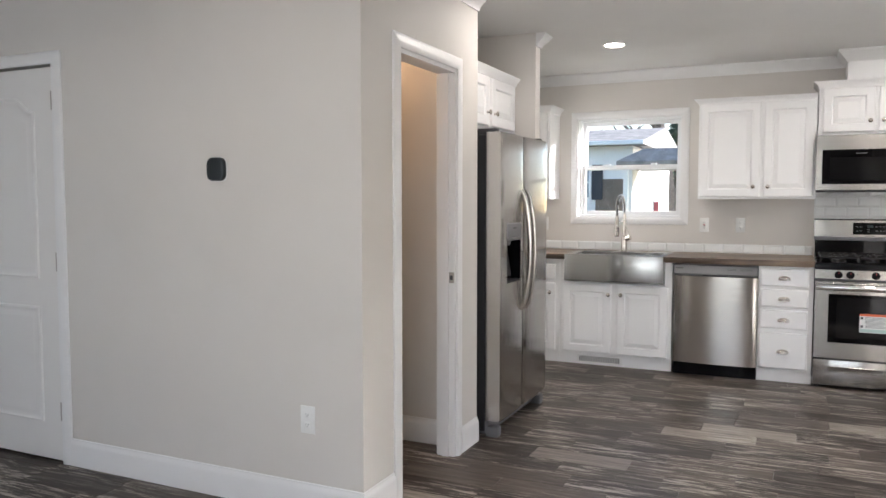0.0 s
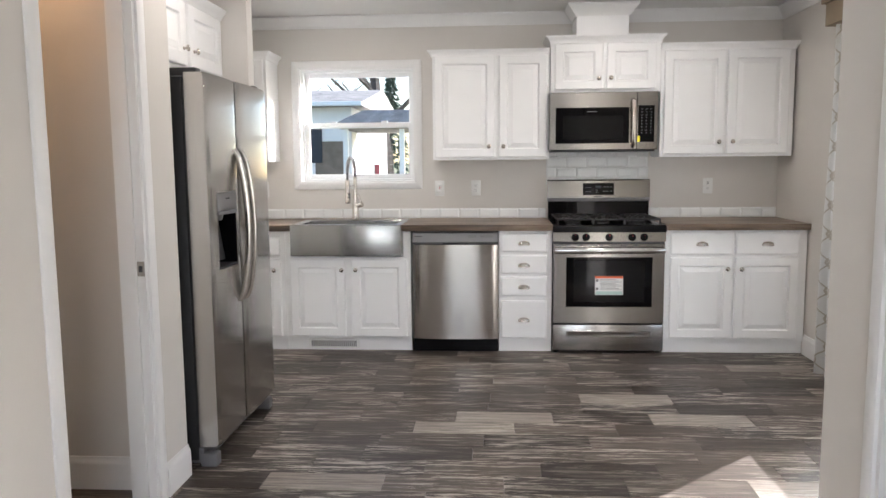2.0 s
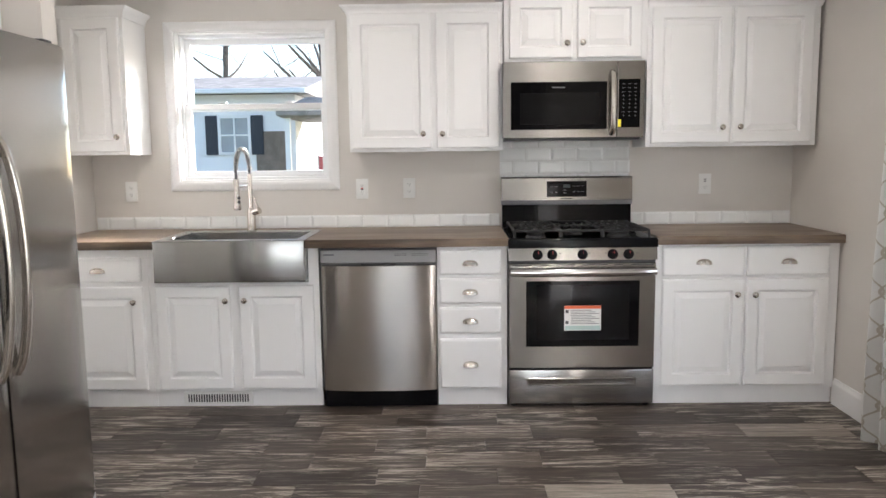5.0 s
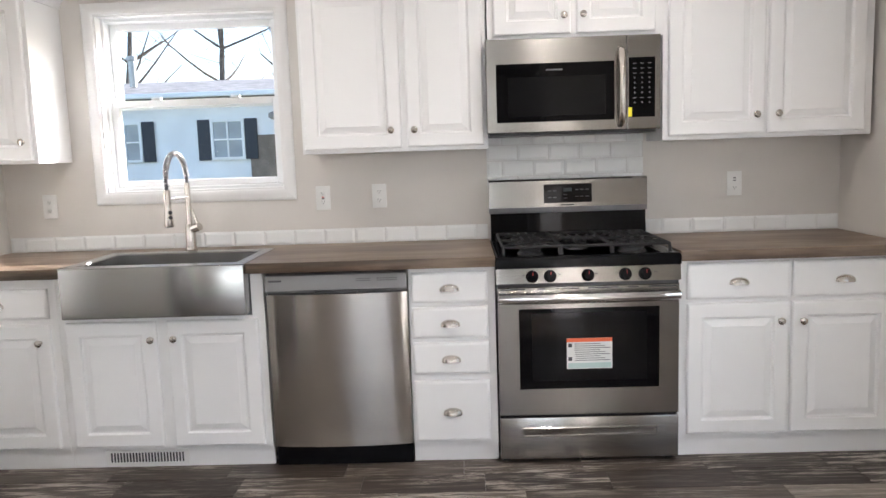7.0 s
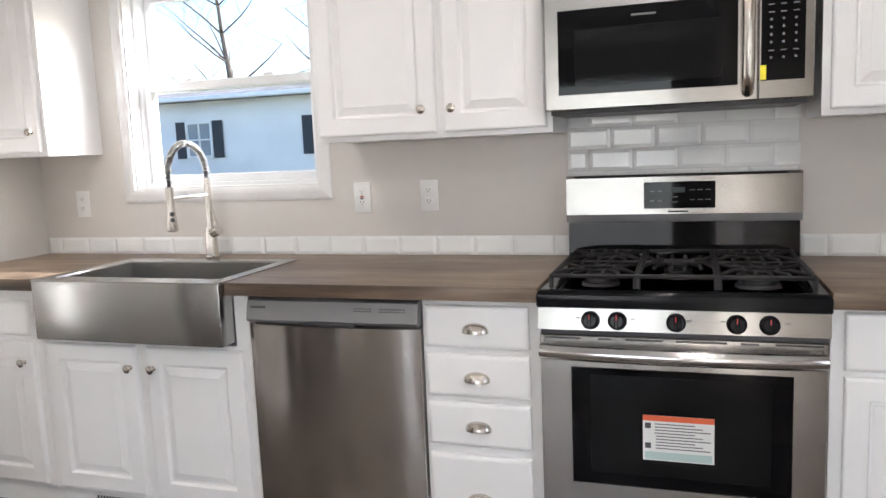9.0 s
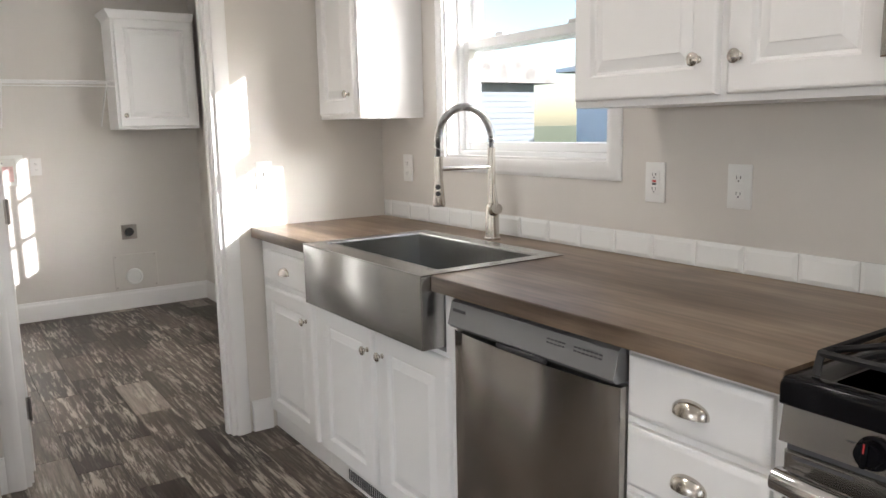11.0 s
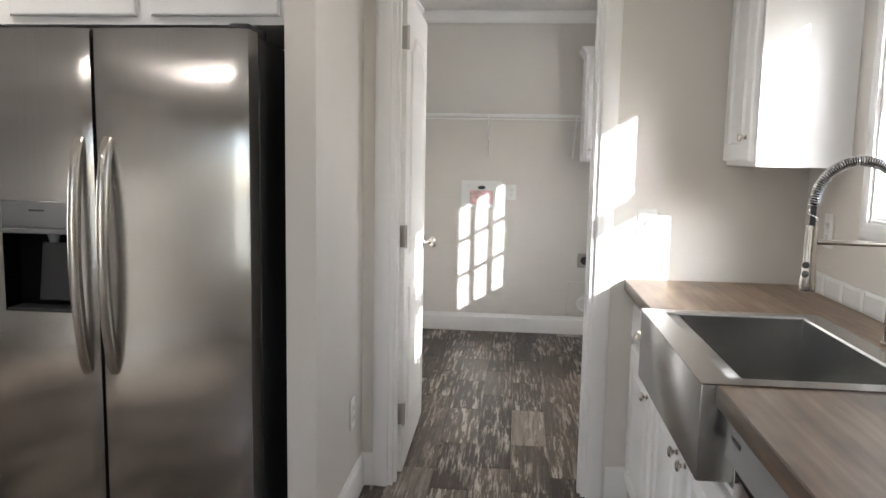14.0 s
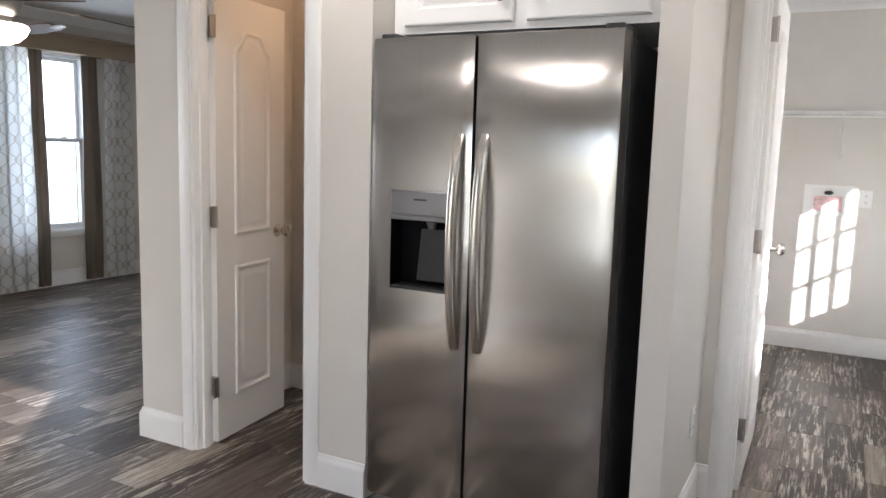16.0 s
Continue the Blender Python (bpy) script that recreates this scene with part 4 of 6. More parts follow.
# ---- range ----
rg = thing("gas_range", (0.381, -0.33, 0), "stainless gas range with black cast-iron grates", "range")
part("body", cube(0.004, 0.758, -0.625, -0.03, 0.03, 0.885), FRIDGESIDE, rg, smooth=False)
for lx in (0.03, 0.73):
    for ly in (-0.6, -0.06):
        part("foot", lathe(bmesh.new(), [(0, 0), (0.018, 0), (0.018, 0.03), (0, 0.03)], 10, Matrix.Translation((lx, ly, 0))), RUBBER, rg)
dr = part("drawer", cube(0.004, 0.758, -0.655, -0.626, 0.022, 0.205, 0.005, 2), STEEL_X, rg, "storage drawer with a recessed grip")
rec = bmesh.new()
loft(rec, [[(0.095, -0.6556, 0.162), (0.667, -0.6556, 0.162), (0.667, -0.6556, 0.118), (0.095, -0.6556, 0.118)], [(0.10, -0.660, 0.158), (0.662, -0.660, 0.158), (0.662, -0.660, 0.122), (0.10, -0.660, 0.122)],
           [(0.105, -0.660, 0.155), (0.657, -0.660, 0.155), (0.657, -0.660, 0.126), (0.105, -0.660, 0.126)], [(0.112, -0.6562, 0.150), (0.65, -0.6562, 0.150), (0.65, -0.6562, 0.128), (0.112, -0.6562, 0.128)]])
part("grip", rec, STEEL_X, dr)


def framed(a0, a1, c0, c1, b0, b1, d0, d1, yb_, yf_):
    """A flat frame with a rectangular hole, between the depths yb_ and yf_."""
    def r(x0_, x1_, z0_, z1_, y_):
        return [(x0_, y_, z0_), (x1_, y_, z0_), (x1_, y_, z1_), (x0_, y_, z1_)]
    return loft(bmesh.new(), [r(b0, b1, d0, d1, yb_), r(a0, a1, c0, c1, yb_), r(a0, a1, c0, c1, yf_ + 0.003), r(a0 + 0.003, a1 - 0.003, c0 + 0.003, c1 - 0.003, yf_), r(b0, b1, d0, d1, yf_), r(b0, b1, d0, d1, yb_)], False, False)


dbm = framed(0.004, 0.758, 0.215, 0.768, 0.092, 0.676, 0.330, 0.676, -0.626, -0.655)
ovd = part("oven_door", dbm, STEEL_X, rg, "oven door with a black glass window", smooth=False)
part("window_border", cube(0.092, 0.676, -0.652, -0.640, 0.330, 0.676), BLACKGLASS, ovd, "black glass", smooth=False)
part("window", cube(0.145, 0.625, -0.6532, -0.6522, 0.365, 0.655), SMOKED, ovd, "smoked glass pane", smooth=False)
lb = part("warning_label", cube(0.29, 0.48, -0.6545, -0.6535, 0.415, 0.546), PAPER, ovd, "white warning label with an orange top", smooth=False)
part("label_band", cube(0.29, 0.48, -0.6552, -0.6547, 0.530, 0.546), ORANGE, lb, smooth=False)
part("label_foot", cube(0.295, 0.475, -0.6552, -0.6547, 0.418, 0.440), TEALINK, lb, smooth=False)
for i in range(9):
    part("text_bar", cube(0.322 if i < 4 else 0.325, 0.45 + 0.02 * ((i * 7) % 3 - 1), -0.6552, -0.6547, 0.520 - i * 0.0088, 0.523 - i * 0.0088), PALEINK, lb, smooth=False)
for z in (0.508, 0.450):
    part("pictogram", cube(0.296, 0.312, -0.6552, -0.6547, z, z + 0.016), INK_AND_SHADE, lb, smooth=False)
hb = tube(bmesh.new(), [(0.012 + 0.738 * i / 20, -0.682 - 0.022 * math.sin(math.pi * i / 20) ** 0.7, 0.727) for i in range(21)], 0.022, 14, 1.0)
part("handle", hb, CHROME, ovd, "bowed polished steel handle")
for u in (0.03, 0.73):
    part("handle_mount", cube(u - 0.018, u + 0.018, -0.69, -0.6555, 0.712, 0.742, 0.004, 2), CHROME, ovd)
for a, c in ((0.02, 0.12), (0.17, 0.205), (0.245, 0.345), (0.38, 0.51), (0.545, 0.59), (0.63, 0.745)):
    part("vent_slot", cube(a, c, -0.6562, -0.6552, 0.757, 0.7625), INK_AND_SHADE, ovd, smooth=False)
# dark strip painted as the shade between oven door and front panel
part("gap_shade", cube(0.006, 0.756, -0.648, -0.630, 0.769, 0.784), INK_AND_SHADE, rg, smooth=False)
kp = bmesh.new()
loft(kp, [[(x, -0.626, 0.785), (x, -0.664, 0.785), (x, -0.655, 0.848), (x, -0.626, 0.848)] for x in (0.0, 0.762)])
kpo = part("control_panel", kp, STEEL_X, rg, "steel front panel", smooth=False)
for u in (0.15, 0.224, 0.38, 0.534, 0.615):
    m = Matrix.Translation((u, -0.660, 0.814)) @ Matrix.Rotation(radians(82), 4, "X")
    bmk = lathe(bmesh.new(), [(0, 0), (0.026, 0), (0.026, 0.006), (0.021, 0.009), (0.0195, 0.026), (0.017, 0.029), (0, 0.029)], 24, m)
    kn = part("burner_knob", bmk, BLACK, kpo, "black burner knob")
    part("grip_bar", turned(cube(-0.005, 0.005, -0.019, 0.019, 0.028, 0.036, 0.002, 1), m), BLACK, kn)
    part("pointer", turned(cube(-0.001, 0.001, 0.004, 0.018, 0.0362, 0.0367), m), REDBTN, kn, smooth=False)
for u in (0.115, 0.265, 0.415, 0.5, 0.66):
    part("marking", cube(u - 0.006, u + 0.006, -0.6625, -0.6595, 0.8195, 0.8215), INK_AND_SHADE, kpo, smooth=False)
ct = bmesh.new()
loft(ct, [rect(-0.002, 0.764, -0.668, -0.035, 0.849), rect(-0.002, 0.764, -0.668, -0.035, 0.886), rect(0.004, 0.758, -0.662, -0.04, 0.898), rect(0.03, 0.732, -0.63, -0.07, 0.896), rect(0.05, 0.712, -0.605, -0.09, 0.885)])
part("cooktop", bevelled(ct, 0.003, 1), BLACK, rg, "glossy black cooktop", smooth=True)
for bx_, by_, rr in ((0.16, -0.48, 0.045), (0.16, -0.21, 0.036), (0.381, -0.345, 0.040), (0.60, -0.48, 0.052), (0.60, -0.21, 0.034)):
    bu = part("burner", lathe(bmesh.new(), [(0, 0.884), (rr + 0.012, 0.884), (rr + 0.008, 0.893), (rr, 0.895), (rr, 0.905), (0, 0.905)], 24, Matrix.Translation((bx_, by_, 0))), BURNER, rg, "round gas burner")
    part("burner_cap", lathe(bmesh.new(), [(0, 0.9055), (rr + 0.004, 0.9055), (rr + 0.003, 0.911), (rr - 0.008, 0.914), (0, 0.914)], 24, Matrix.Translation((bx_, by_, 0))), IRON, bu)


def grate(ux0, ux1, centres):
    g = bmesh.new()
    zt_, r = 0.932, 0.0070
    yf_, yb_ = -0.625, -0.085
    tube(g, [(ux0, yf_, 0.898), (ux0, yf_ + 0.012, zt_), (ux0, yb_ - 0.012, zt_), (ux0, yb_, 0.898)], r, 6)
    tube(g, [(ux1, yf_, 0.898), (ux1, yf_ + 0.012, zt_), (ux1, yb_ - 0.012, zt_), (ux1, yb_, 0.898)], r, 6)
    for yy in (yf_ + 0.012, (yf_ + yb_) / 2, yb_ - 0.012):
        tube(g, [(ux0, yy, zt_), (ux1, yy, zt_)], r, 6)
    for cx, cy in centres:
        hexr = 0.05
        pts = [(cx + hexr * math.cos(math.radians(a)), cy + hexr * math.sin(math.radians(a)), zt_) for a in range(22, 383, 45)]
        tube(g, pts, r * 0.9, 6)
        for sx in (-1, 1):
            for sy in (-1, 1):
                ex = ux0 if sx < 0 else ux1
                tube(g, [(cx + sx * 0.046, cy + sy * 0.019, zt_), (cx + sx * 0.075, cy + sy * 0.03, zt_ + 0.003), (ex, cy + sy * 0.105, zt_)], r * 0.9, 6)
                tube(g, [(cx + sx * 0.030, cy + sy * 0.030, zt_), (cx + sx * 0.062, cy + sy * 0.075, zt_), (cx + sx * 0.066, cy + sy * 0.122, zt_)], r * 0.8, 6)
                tube(g, [(cx + sx * 0.019, cy + sy * 0.046, zt_), (cx + sx * 0.02, cy + sy * 0.13, zt_)], r * 0.9, 6)
    return g


for a, c, cs in ((0.035, 0.27, [(0.155, -0.48), (0.155, -0.21)]), (0.278, 0.484, [(0.381, -0.345)]), (0.492, 0.727, [(0.605, -0.48), (0.605, -0.21)])):
    part("grate", grate(a, c, cs), IRON, rg, "black cast-iron grate")
bg = bmesh.new()
loft(bg, [[(x, -0.032, 0.90), (x, -0.085, 0.90), (x, -0.078, 1.03), (x, -0.032, 1.03)] for x in (0.006, 0.756)])
part("back_panel", bg, BLACKGLASS, rg, "glossy black rear panel", smooth=False)
bg = bmesh.new()
loft(bg, [[(x, -0.02, 1.032), (x, -0.088, 1.032), (x, -0.092, 1.058), (x, -0.02, 1.058)] for x in (0.0, 0.762)])
part("rear_trim", bg, STEELTRIM, rg, smooth=False)
bg = bmesh.new()
loft(bg, [[(x, -0.02, 1.0585), (x, -0.092, 1.0585), (x, -0.084, 1.185), (x, -0.075, 1.193), (x, -0.02, 1.193)] for x in (0.0, 0.762)])
bgo = part("backguard", bg, STEEL_X, rg, "steel backguard with a clock display", smooth=False)
dm = Matrix.Translation((0, -0.0885, 1.122)) @ Matrix.Rotation(radians(-3.6), 4, "X")
dp = part("display", turned(cube(0.265, 0.496, -0.003, 0.002, -0.045, 0.045, 0.002, 1), dm), BLACKGLASS, bgo, "black glass display")
for u, v in ((0.285, 0.012), (0.31, 0.012), (0.285, -0.02), (0.31, -0.02), (0.36, -0.008), (0.36, -0.025), (0.415, 0.015), (0.415, -0.018), (0.44, 0.015), (0.465, 0.015), (0.44, -0.018), (0.465, -0.018)):
    part("marking", turned(cube(u, u + 0.016, -0.0042, -0.0034, v, v + 0.003), dm), PALEINK, dp, smooth=False)
part("digits", turned(cube(0.36, 0.40, -0.0042, -0.0034, 0.008, 0.026), dm), DIGITS, dp, smooth=False)
part("badge", turned(cube(0.345, 0.41, -0.0034, -0.0014, -0.058, -0.053), dm), INK_AND_SHADE, bgo, smooth=False)

# ---- microwave ----
mw = thing("microwave", (0.366, -0.2, 1.405), "stainless over-the-range microwave with black glass door", "microwave")
part("body", cube(-0.010, 0.744, -0.365, -0.003, 1.412, 1.813), RUBBER, mw, smooth=False)
dfr = framed(-0.010, 0.598, 1.410, 1.812, 0.032, 0.545, 1.455, 1.706, -0.3655, -0.402)
mdo = part("door", dfr, STEEL_X, mw, "steel-framed door", smooth=False)
part("window_border", cube(0.032, 0.545, -0.4005, -0.385, 1.455, 1.706), BLACKGLASS, mdo, "black glass", smooth=False)
part("window", cube(0.082, 0.506, -0.4015, -0.4008, 1.480, 1.648), SMOKED, mdo, "dark grey mesh window", smooth=False)
part("badge", cube(0.25, 0.32, -0.4015, -0.4008, 1.674, 1.680), PALEINK, mdo, smooth=False)
part("handle", tube(bmesh.new(), [(0.571, -0.403, 1.435), (0.571, -0.428, 1.445), (0.571, -0.443, 1.48), (0.571, -0.447, 1.585), (0.571, -0.443, 1.70), (0.571, -0.428, 1.742), (0.571, -0.403, 1.752)], 0.0165, 12), NICKEL, mdo, "curved steel handle")
cpf = framed(0.600, 0.744, 1.410, 1.812, 0.606, 0.720, 1.462, 1.717, -0.3655, -0.402)
part("control_frame", cpf, STEEL_X, mw, smooth=False)
kpd = part("keypad", cube(0.606, 0.720, -0.4005, -0.385, 1.462, 1.717), BLACKGLASS, mw, "black touch keypad", smooth=False)
for r in range(9):
    for k in range(3):
        z = 1.690 - r * 0.021
        wd = 0.015 if r in (0, 1, 2, 7) else 0.006
        part("key_mark", cube(0.626 + k * 0.032 - wd / 2 + 0.006, 0.626 + k * 0.032 + wd / 2 + 0.006, -0.4013, -0.4007, z, z + (0.0028 if wd > 0.01 else 0.006)), PALEINK, kpd, smooth=False)
part("tag", cube(0.604, 0.620, -0.4035, -0.4025, 1.465, 1.505), YELLOW, kpd, "small yellow tag", smooth=False)
part("vent_grille", cube(0.0, 0.734, -0.36, -0.03, 1.398, 1.4115), RUBBER, mw, smooth=False)

# ---- refrigerator, facing east ----
fr = thing("refrigerator", (-2.0, -2.293, 0), "side-by-side stainless refrigerator with an ice and water dispenser", "refrigerator")
part("cabinet", cube(-2.38, -1.705, -2.722, -1.864, 0.03, 1.70, 0.004, 1), FRIDGESIDE, fr, "charcoal steel cabinet", smooth=False)
part("top_hinge_cover", cube(-1.80, -1.645, -2.715, -2.655, 1.7005, 1.735, 0.006, 2), RUBBER, fr)
part("top_hinge_cover", cube(-1.80, -1.645, -1.932, -1.872, 1.7005, 1.735, 0.006, 2), RUBBER, fr)
part("base_grille", cube(-1.75, -1.685, -2.715, -1.871, 0.015, 0.085, 0.004, 1), GREYPL, fr)
for fy2 in (-2.69, -1.90):
    part("roller_foot", cube(-1.70, -1.625, fy2 - 0.03, fy2 + 0.03, 0.0, 0.06, 0.008, 2), GREYPL, fr)


def fridge_door(y0, y1, cut=None):
    """Door with softly curved front, with an optional rectangular recess."""
    bm = bmesh.new()
    N = 18
    ys = sorted({y0 + (y1 - y0) * i / N for i in range(N + 1)} | (set(cut[:2]) if cut else set()))
    zs = sorted({0.095, 0.11, 1.70, 1.715} | ({cut[2], cut[3]} if cut else {0.6, 1.2}))

    def px(y):
        t = (y - y0) / (y1 - y0)
        return -1.614 + 0.010 * (math.sin(math.pi * min(max(t, 0), 1)) ** 0.35)
    grid = {(i, j): bm.verts.new((px(y) - (0.006 if z in (0.095, 1.715) else 0), y, z)) for i, y in enumerate(ys) for j, z in enumerate(zs)}
    for i in range(len(ys) - 1):
        for j in range(len(zs) - 1):
            if cut and ys[i] >= cut[0] - 1e-6 and ys[i + 1] <= cut[1] + 1e-6 and zs[j] >= cut[2] - 1e-6 and zs[j + 1] <= cut[3] + 1e-6:
                continue
            bm.faces.new((grid[i, j], grid[i + 1, j], grid[i + 1, j + 1], grid[i, j + 1]))
    edge = [e for e in bm.edges if e.is_boundary]
    outer = [e for e in edge if not cut or not (cut[0] - 1e-6 <= min(v.co.y for v in e.verts) and max(v.co.y for v in e.verts) <= cut[1] + 1e-6 and cut[2] - 1e-6 <= min(v.co.z for v in e.verts) and max(v.co.z for v in e.verts) <= cut[3] + 1e-6)]
    ex = bmesh.ops.extrude_edge_only(bm, edges=outer)
    for v in [g for g in ex["geom"] if isinstance(g, bmesh.types.BMVert)]:
        v.co.x = -1.697
    return bm


CUT = (-2.637, -2.40, 0.868, 1.208)
fd1 = part("freezer_door", fridge_door(-2.722, -2.341, CUT), STEEL_Y, fr, "brushed steel freezer door")
fd2 = part("fridge_door", fridge_door(-2.329, -1.864), STEEL_Y, fr, "brushed steel refrigerator door")
hd = bmesh.new()
for q in ((-1.69, -1.684, -2.637, -2.40, 0.868, 1.11), (-1.684, -1.612, -2.643, -2.637, 0.866, 1.112), (-1.684, -1.612, -2.40, -2.394, 0.866, 1.112), (-1.684, -1.606, -2.643, -2.394, 0.860, 0.868)):
    box(hd, *q)
ds = part("dispenser_recess", hd, BLACK, fd1, "black dispenser recess", smooth=False)
part("dispenser_panel", cube(-1.64, -1.6005, -2.636, -2.401, 1.125, 1.207, 0.003, 1), STEELTRIM, fd1, "grey dispenser panel")
part("dispenser_lip", cube(-1.68, -1.599, -2.636, -2.401, 1.108, 1.1245, 0.003, 1), GREYPL, fd1)
part("badge", cube(-1.6004, -1.5996, -2.545, -2.495, 1.176, 1.182), INK_AND_SHADE, fd1, smooth=False)
part("paddle", turned(cube(-0.004, 0.004, -0.055, 0.055, -0.09, 0.09, 0.003, 1), Matrix.Translation((-1.665, -2.50, 0.985)) @ Matrix.Rotation(radians(-9), 4, "Y")), RUBBER, ds)
part("spout", lathe(bmesh.new(), [(0, 0), (0.012, 0), (0.02, 0.03), (0, 0.03)], 14, Matrix.Translation((-1.65, -2.50, 1.078))), GREYPL, ds)
part("drip_tray", cube(-1.684, -1.61, -2.636, -2.401, 0.8685, 0.876), RUBBER, ds, smooth=False)
for hy2, par in ((-2.378, fd1), (-2.290, fd2)):
    pts, rr = [], []
    for i in range(25):
        t = i / 24
        pts.append((-1.612 + 0.055 * math.sin(math.pi * t) ** 0.55, hy2, 0.690 + 0.705 * t))
        rr.append(0.014)
    hh = tube(bmesh.new(), pts, rr, 12, 1.35)
    part("handle", hh, NICKEL, par, "long curved steel handle")


# ---- outlets, switches, thermostat ----
def plate(axis, at, side, a, z, label, kind="outlet", name="wall_outlet"):
    """Cover plate on a wall face, with its device."""
    def bx(u0, u1, d0, d1, v0, v1):
        d0, d1 = sorted((at + side * d0, at + side * d1))
        return (u0, u1, d0, d1, v0, v1) if axis == "x" else (d0, d1, u0, u1, v0, v1)
    o = thing(name, (a, at, z) if axis == "x" else (at, a, z), label, "switch" if kind == "switch" else "outlet")
    part("cover_plate", cube(*bx(a - 0.036, a + 0.036, 0.0005, 0.006, z - 0.059, z + 0.059), 0.002, 2), PLASTIC, o)
    if kind == "switch":
        part("toggle", cube(*bx(a - 0.005, a + 0.005, 0.0055, 0.018, z - 0.004, z + 0.016), 0.002, 1), PLASTIC, o)
        return o
    if kind == "gfci":
        part("device", cube(*bx(a - 0.018, a + 0.018, 0.006, 0.0085, z - 0.036, z + 0.036), 0.001, 1), PLASTIC, o)
        part("test_button", cube(*bx(a - 0.007, a + 0.007, 0.0085, 0.010, z + 0.001, z + 0.007)), REDBTN, o, smooth=False)
        part("reset_button", cube(*bx(a - 0.007, a + 0.007, 0.0085, 0.010, z - 0.007, z - 0.001)), INK_AND_SHADE, o, smooth=False)
    if kind == "ports":
        part("device", cube(*bx(a - 0.018, a + 0.018, 0.006, 0.0085, z - 0.036, z + 0.036), 0.001, 1), PLASTIC, o)
        for dz in (0.012, 0.024):
            part("charging_port", cube(*bx(a - 0.007, a + 0.007, 0.0085, 0.0092, z + dz, z + dz + 0.005)), INK_AND_SHADE, o, smooth=False)
    for dz in (-0.021,) if kind == "ports" else (-0.021, 0.021):
        r = part("receptacle", cube(*bx(a - 0.014, a + 0.014, 0.0055, 0.0095, z + dz - 0.012, z + dz + 0.012), 0.003, 2), PLASTIC, o)
        for du in (-0.006, 0.006):
            part("slot", cube(*bx(a + du - 0.001, a + du + 0.001, 0.0093, 0.0099, z + dz - 0.001, z + dz + 0.007)), INK_AND_SHADE, r, smooth=False)
        part("ground_hole", cube(*bx(a - 0.002, a + 0.002, 0.0093, 0.0099, z + dz - 0.008, z + dz - 0.004)), INK_AND_SHADE, r, smooth=False)
    return o


plate("x", 0.0, -1, -0.822, 1.132, "white ground-fault outlet on the kitchen wall", "gfci")
plate("x", 0.0, -1, -0.541, 1.134, "white duplex outlet on the kitchen wall")
plate("x", 0.0, -1, -2.203, 1.130, "white duplex outlet beside the kitchen window")
plate("x", 0.0, -1, 1.208, 1.140, "white outlet with charging ports above the worktop", "ports")
plate("y", LX1, 1, -0.585, 1.118, "white toggle light switch by the laundry doorway", "switch", "light_switch")
plate("x", -1.695, 1, -2.235, 0.372, "low white duplex outlet on the wing wall")
plate("x", -4.0200, -1, -1.99, 0.411, "low white duplex outlet under the thermostat wall")
th_ = thing("thermostat", (-2.45, -4.0200, 1.474), "black rounded-square smart thermostat", "thermostat")


def squircle(r, y, n=32):
    return [(-2.45 + r * math.copysign(abs(math.cos(2 * math.pi * i / n)) ** 0.55, math.cos(2 * math.pi * i / n)), y, 1.474 + r * 1.06 * math.copysign(abs(math.sin(2 * math.pi * i / n)) ** 0.55, math.sin(2 * math.pi * i / n))) for i in range(n)]


part("body", loft(bmesh.new(), [squircle(0.045, -4.0245), squircle(0.049, -4.0280), squircle(0.049, -4.0400), squircle(0.045, -4.0460), squircle(0.041, -4.0470)]), surface("thermostat_black", (0.02, 0.025, 0.028), 0.18, relief=0), th_)
part("wall_plate", loft(bmesh.new(), [squircle(0.051, -4.0202), squircle(0.051, -4.0240)]), PLASTIC, th_, "white mounting plate")


# ---- ceiling lights ----
def downlight(x, y, w):
    d = thing("recessed_downlight", (x, y, CEILING), "lit recessed ceiling downlight with a white trim ring", "ceiling light", "recessed downlights")
    part("trim_ring", lathe(bmesh.new(), [(0.066, -0.001), (0.092, -0.001), (0.092, -0.004), (0.086, -0.0045), (0.066, -0.0045), (0.066, -0.001)], 32, Matrix.Translation((x, y, CEILING)), False), TRIM, d)
    part("lens", lathe(bmesh.new(), [(0.0, -0.002), (0.065, -0.002), (0.065, -0.006), (0.0, -0.009)], 32, Matrix.Translation((x, y, CEILING))), LED, d, "glowing round lens")
    l = bpy.data.lights.new("downlight", "AREA")
    l.shape, l.size, l.energy, l.color = "DISK", 0.12, w, (1.0, 0.90, 0.78)
    lo = new("downlight_lamp", l)
    lo.matrix_world = look((x, y, CEILING - 0.012), (x, y, 0))


for x in (-1.335, 0.465):
    for y in (-1.18, -2.685):
        downlight(x, y, 1.6)
cl = thing("closet_light", (-2.25, -3.2, CEILING), "warm globe light on the closet ceiling", "ceiling light")
part("base", lathe(bmesh.new(), [(0, 0), (0.07, 0), (0.07, -0.02), (0, -0.025)], 20, Matrix.Translation((-2.25, -3.2, CEILING))), TRIM, cl)
part("globe", lathe(bmesh.new(), [(0.0, -0.15), (0.03, -0.145), (0.055, -0.12), (0.06, -0.09), (0.05, -0.055), (0.035, -0.026), (0.0, -0.026)], 20, Matrix.Translation((-2.25, -3.2, CEILING))), BULB, cl, "warm glowing globe")
lp = bpy.data.lights.new("closet_lamp", "POINT")
lp.energy, lp.color, lp.shadow_soft_size = 0.85, (1.0, 0.62, 0.34), 0.06
new("closet_lamp", lp).location = (-2.25, -3.2, CEILING - 0.24)

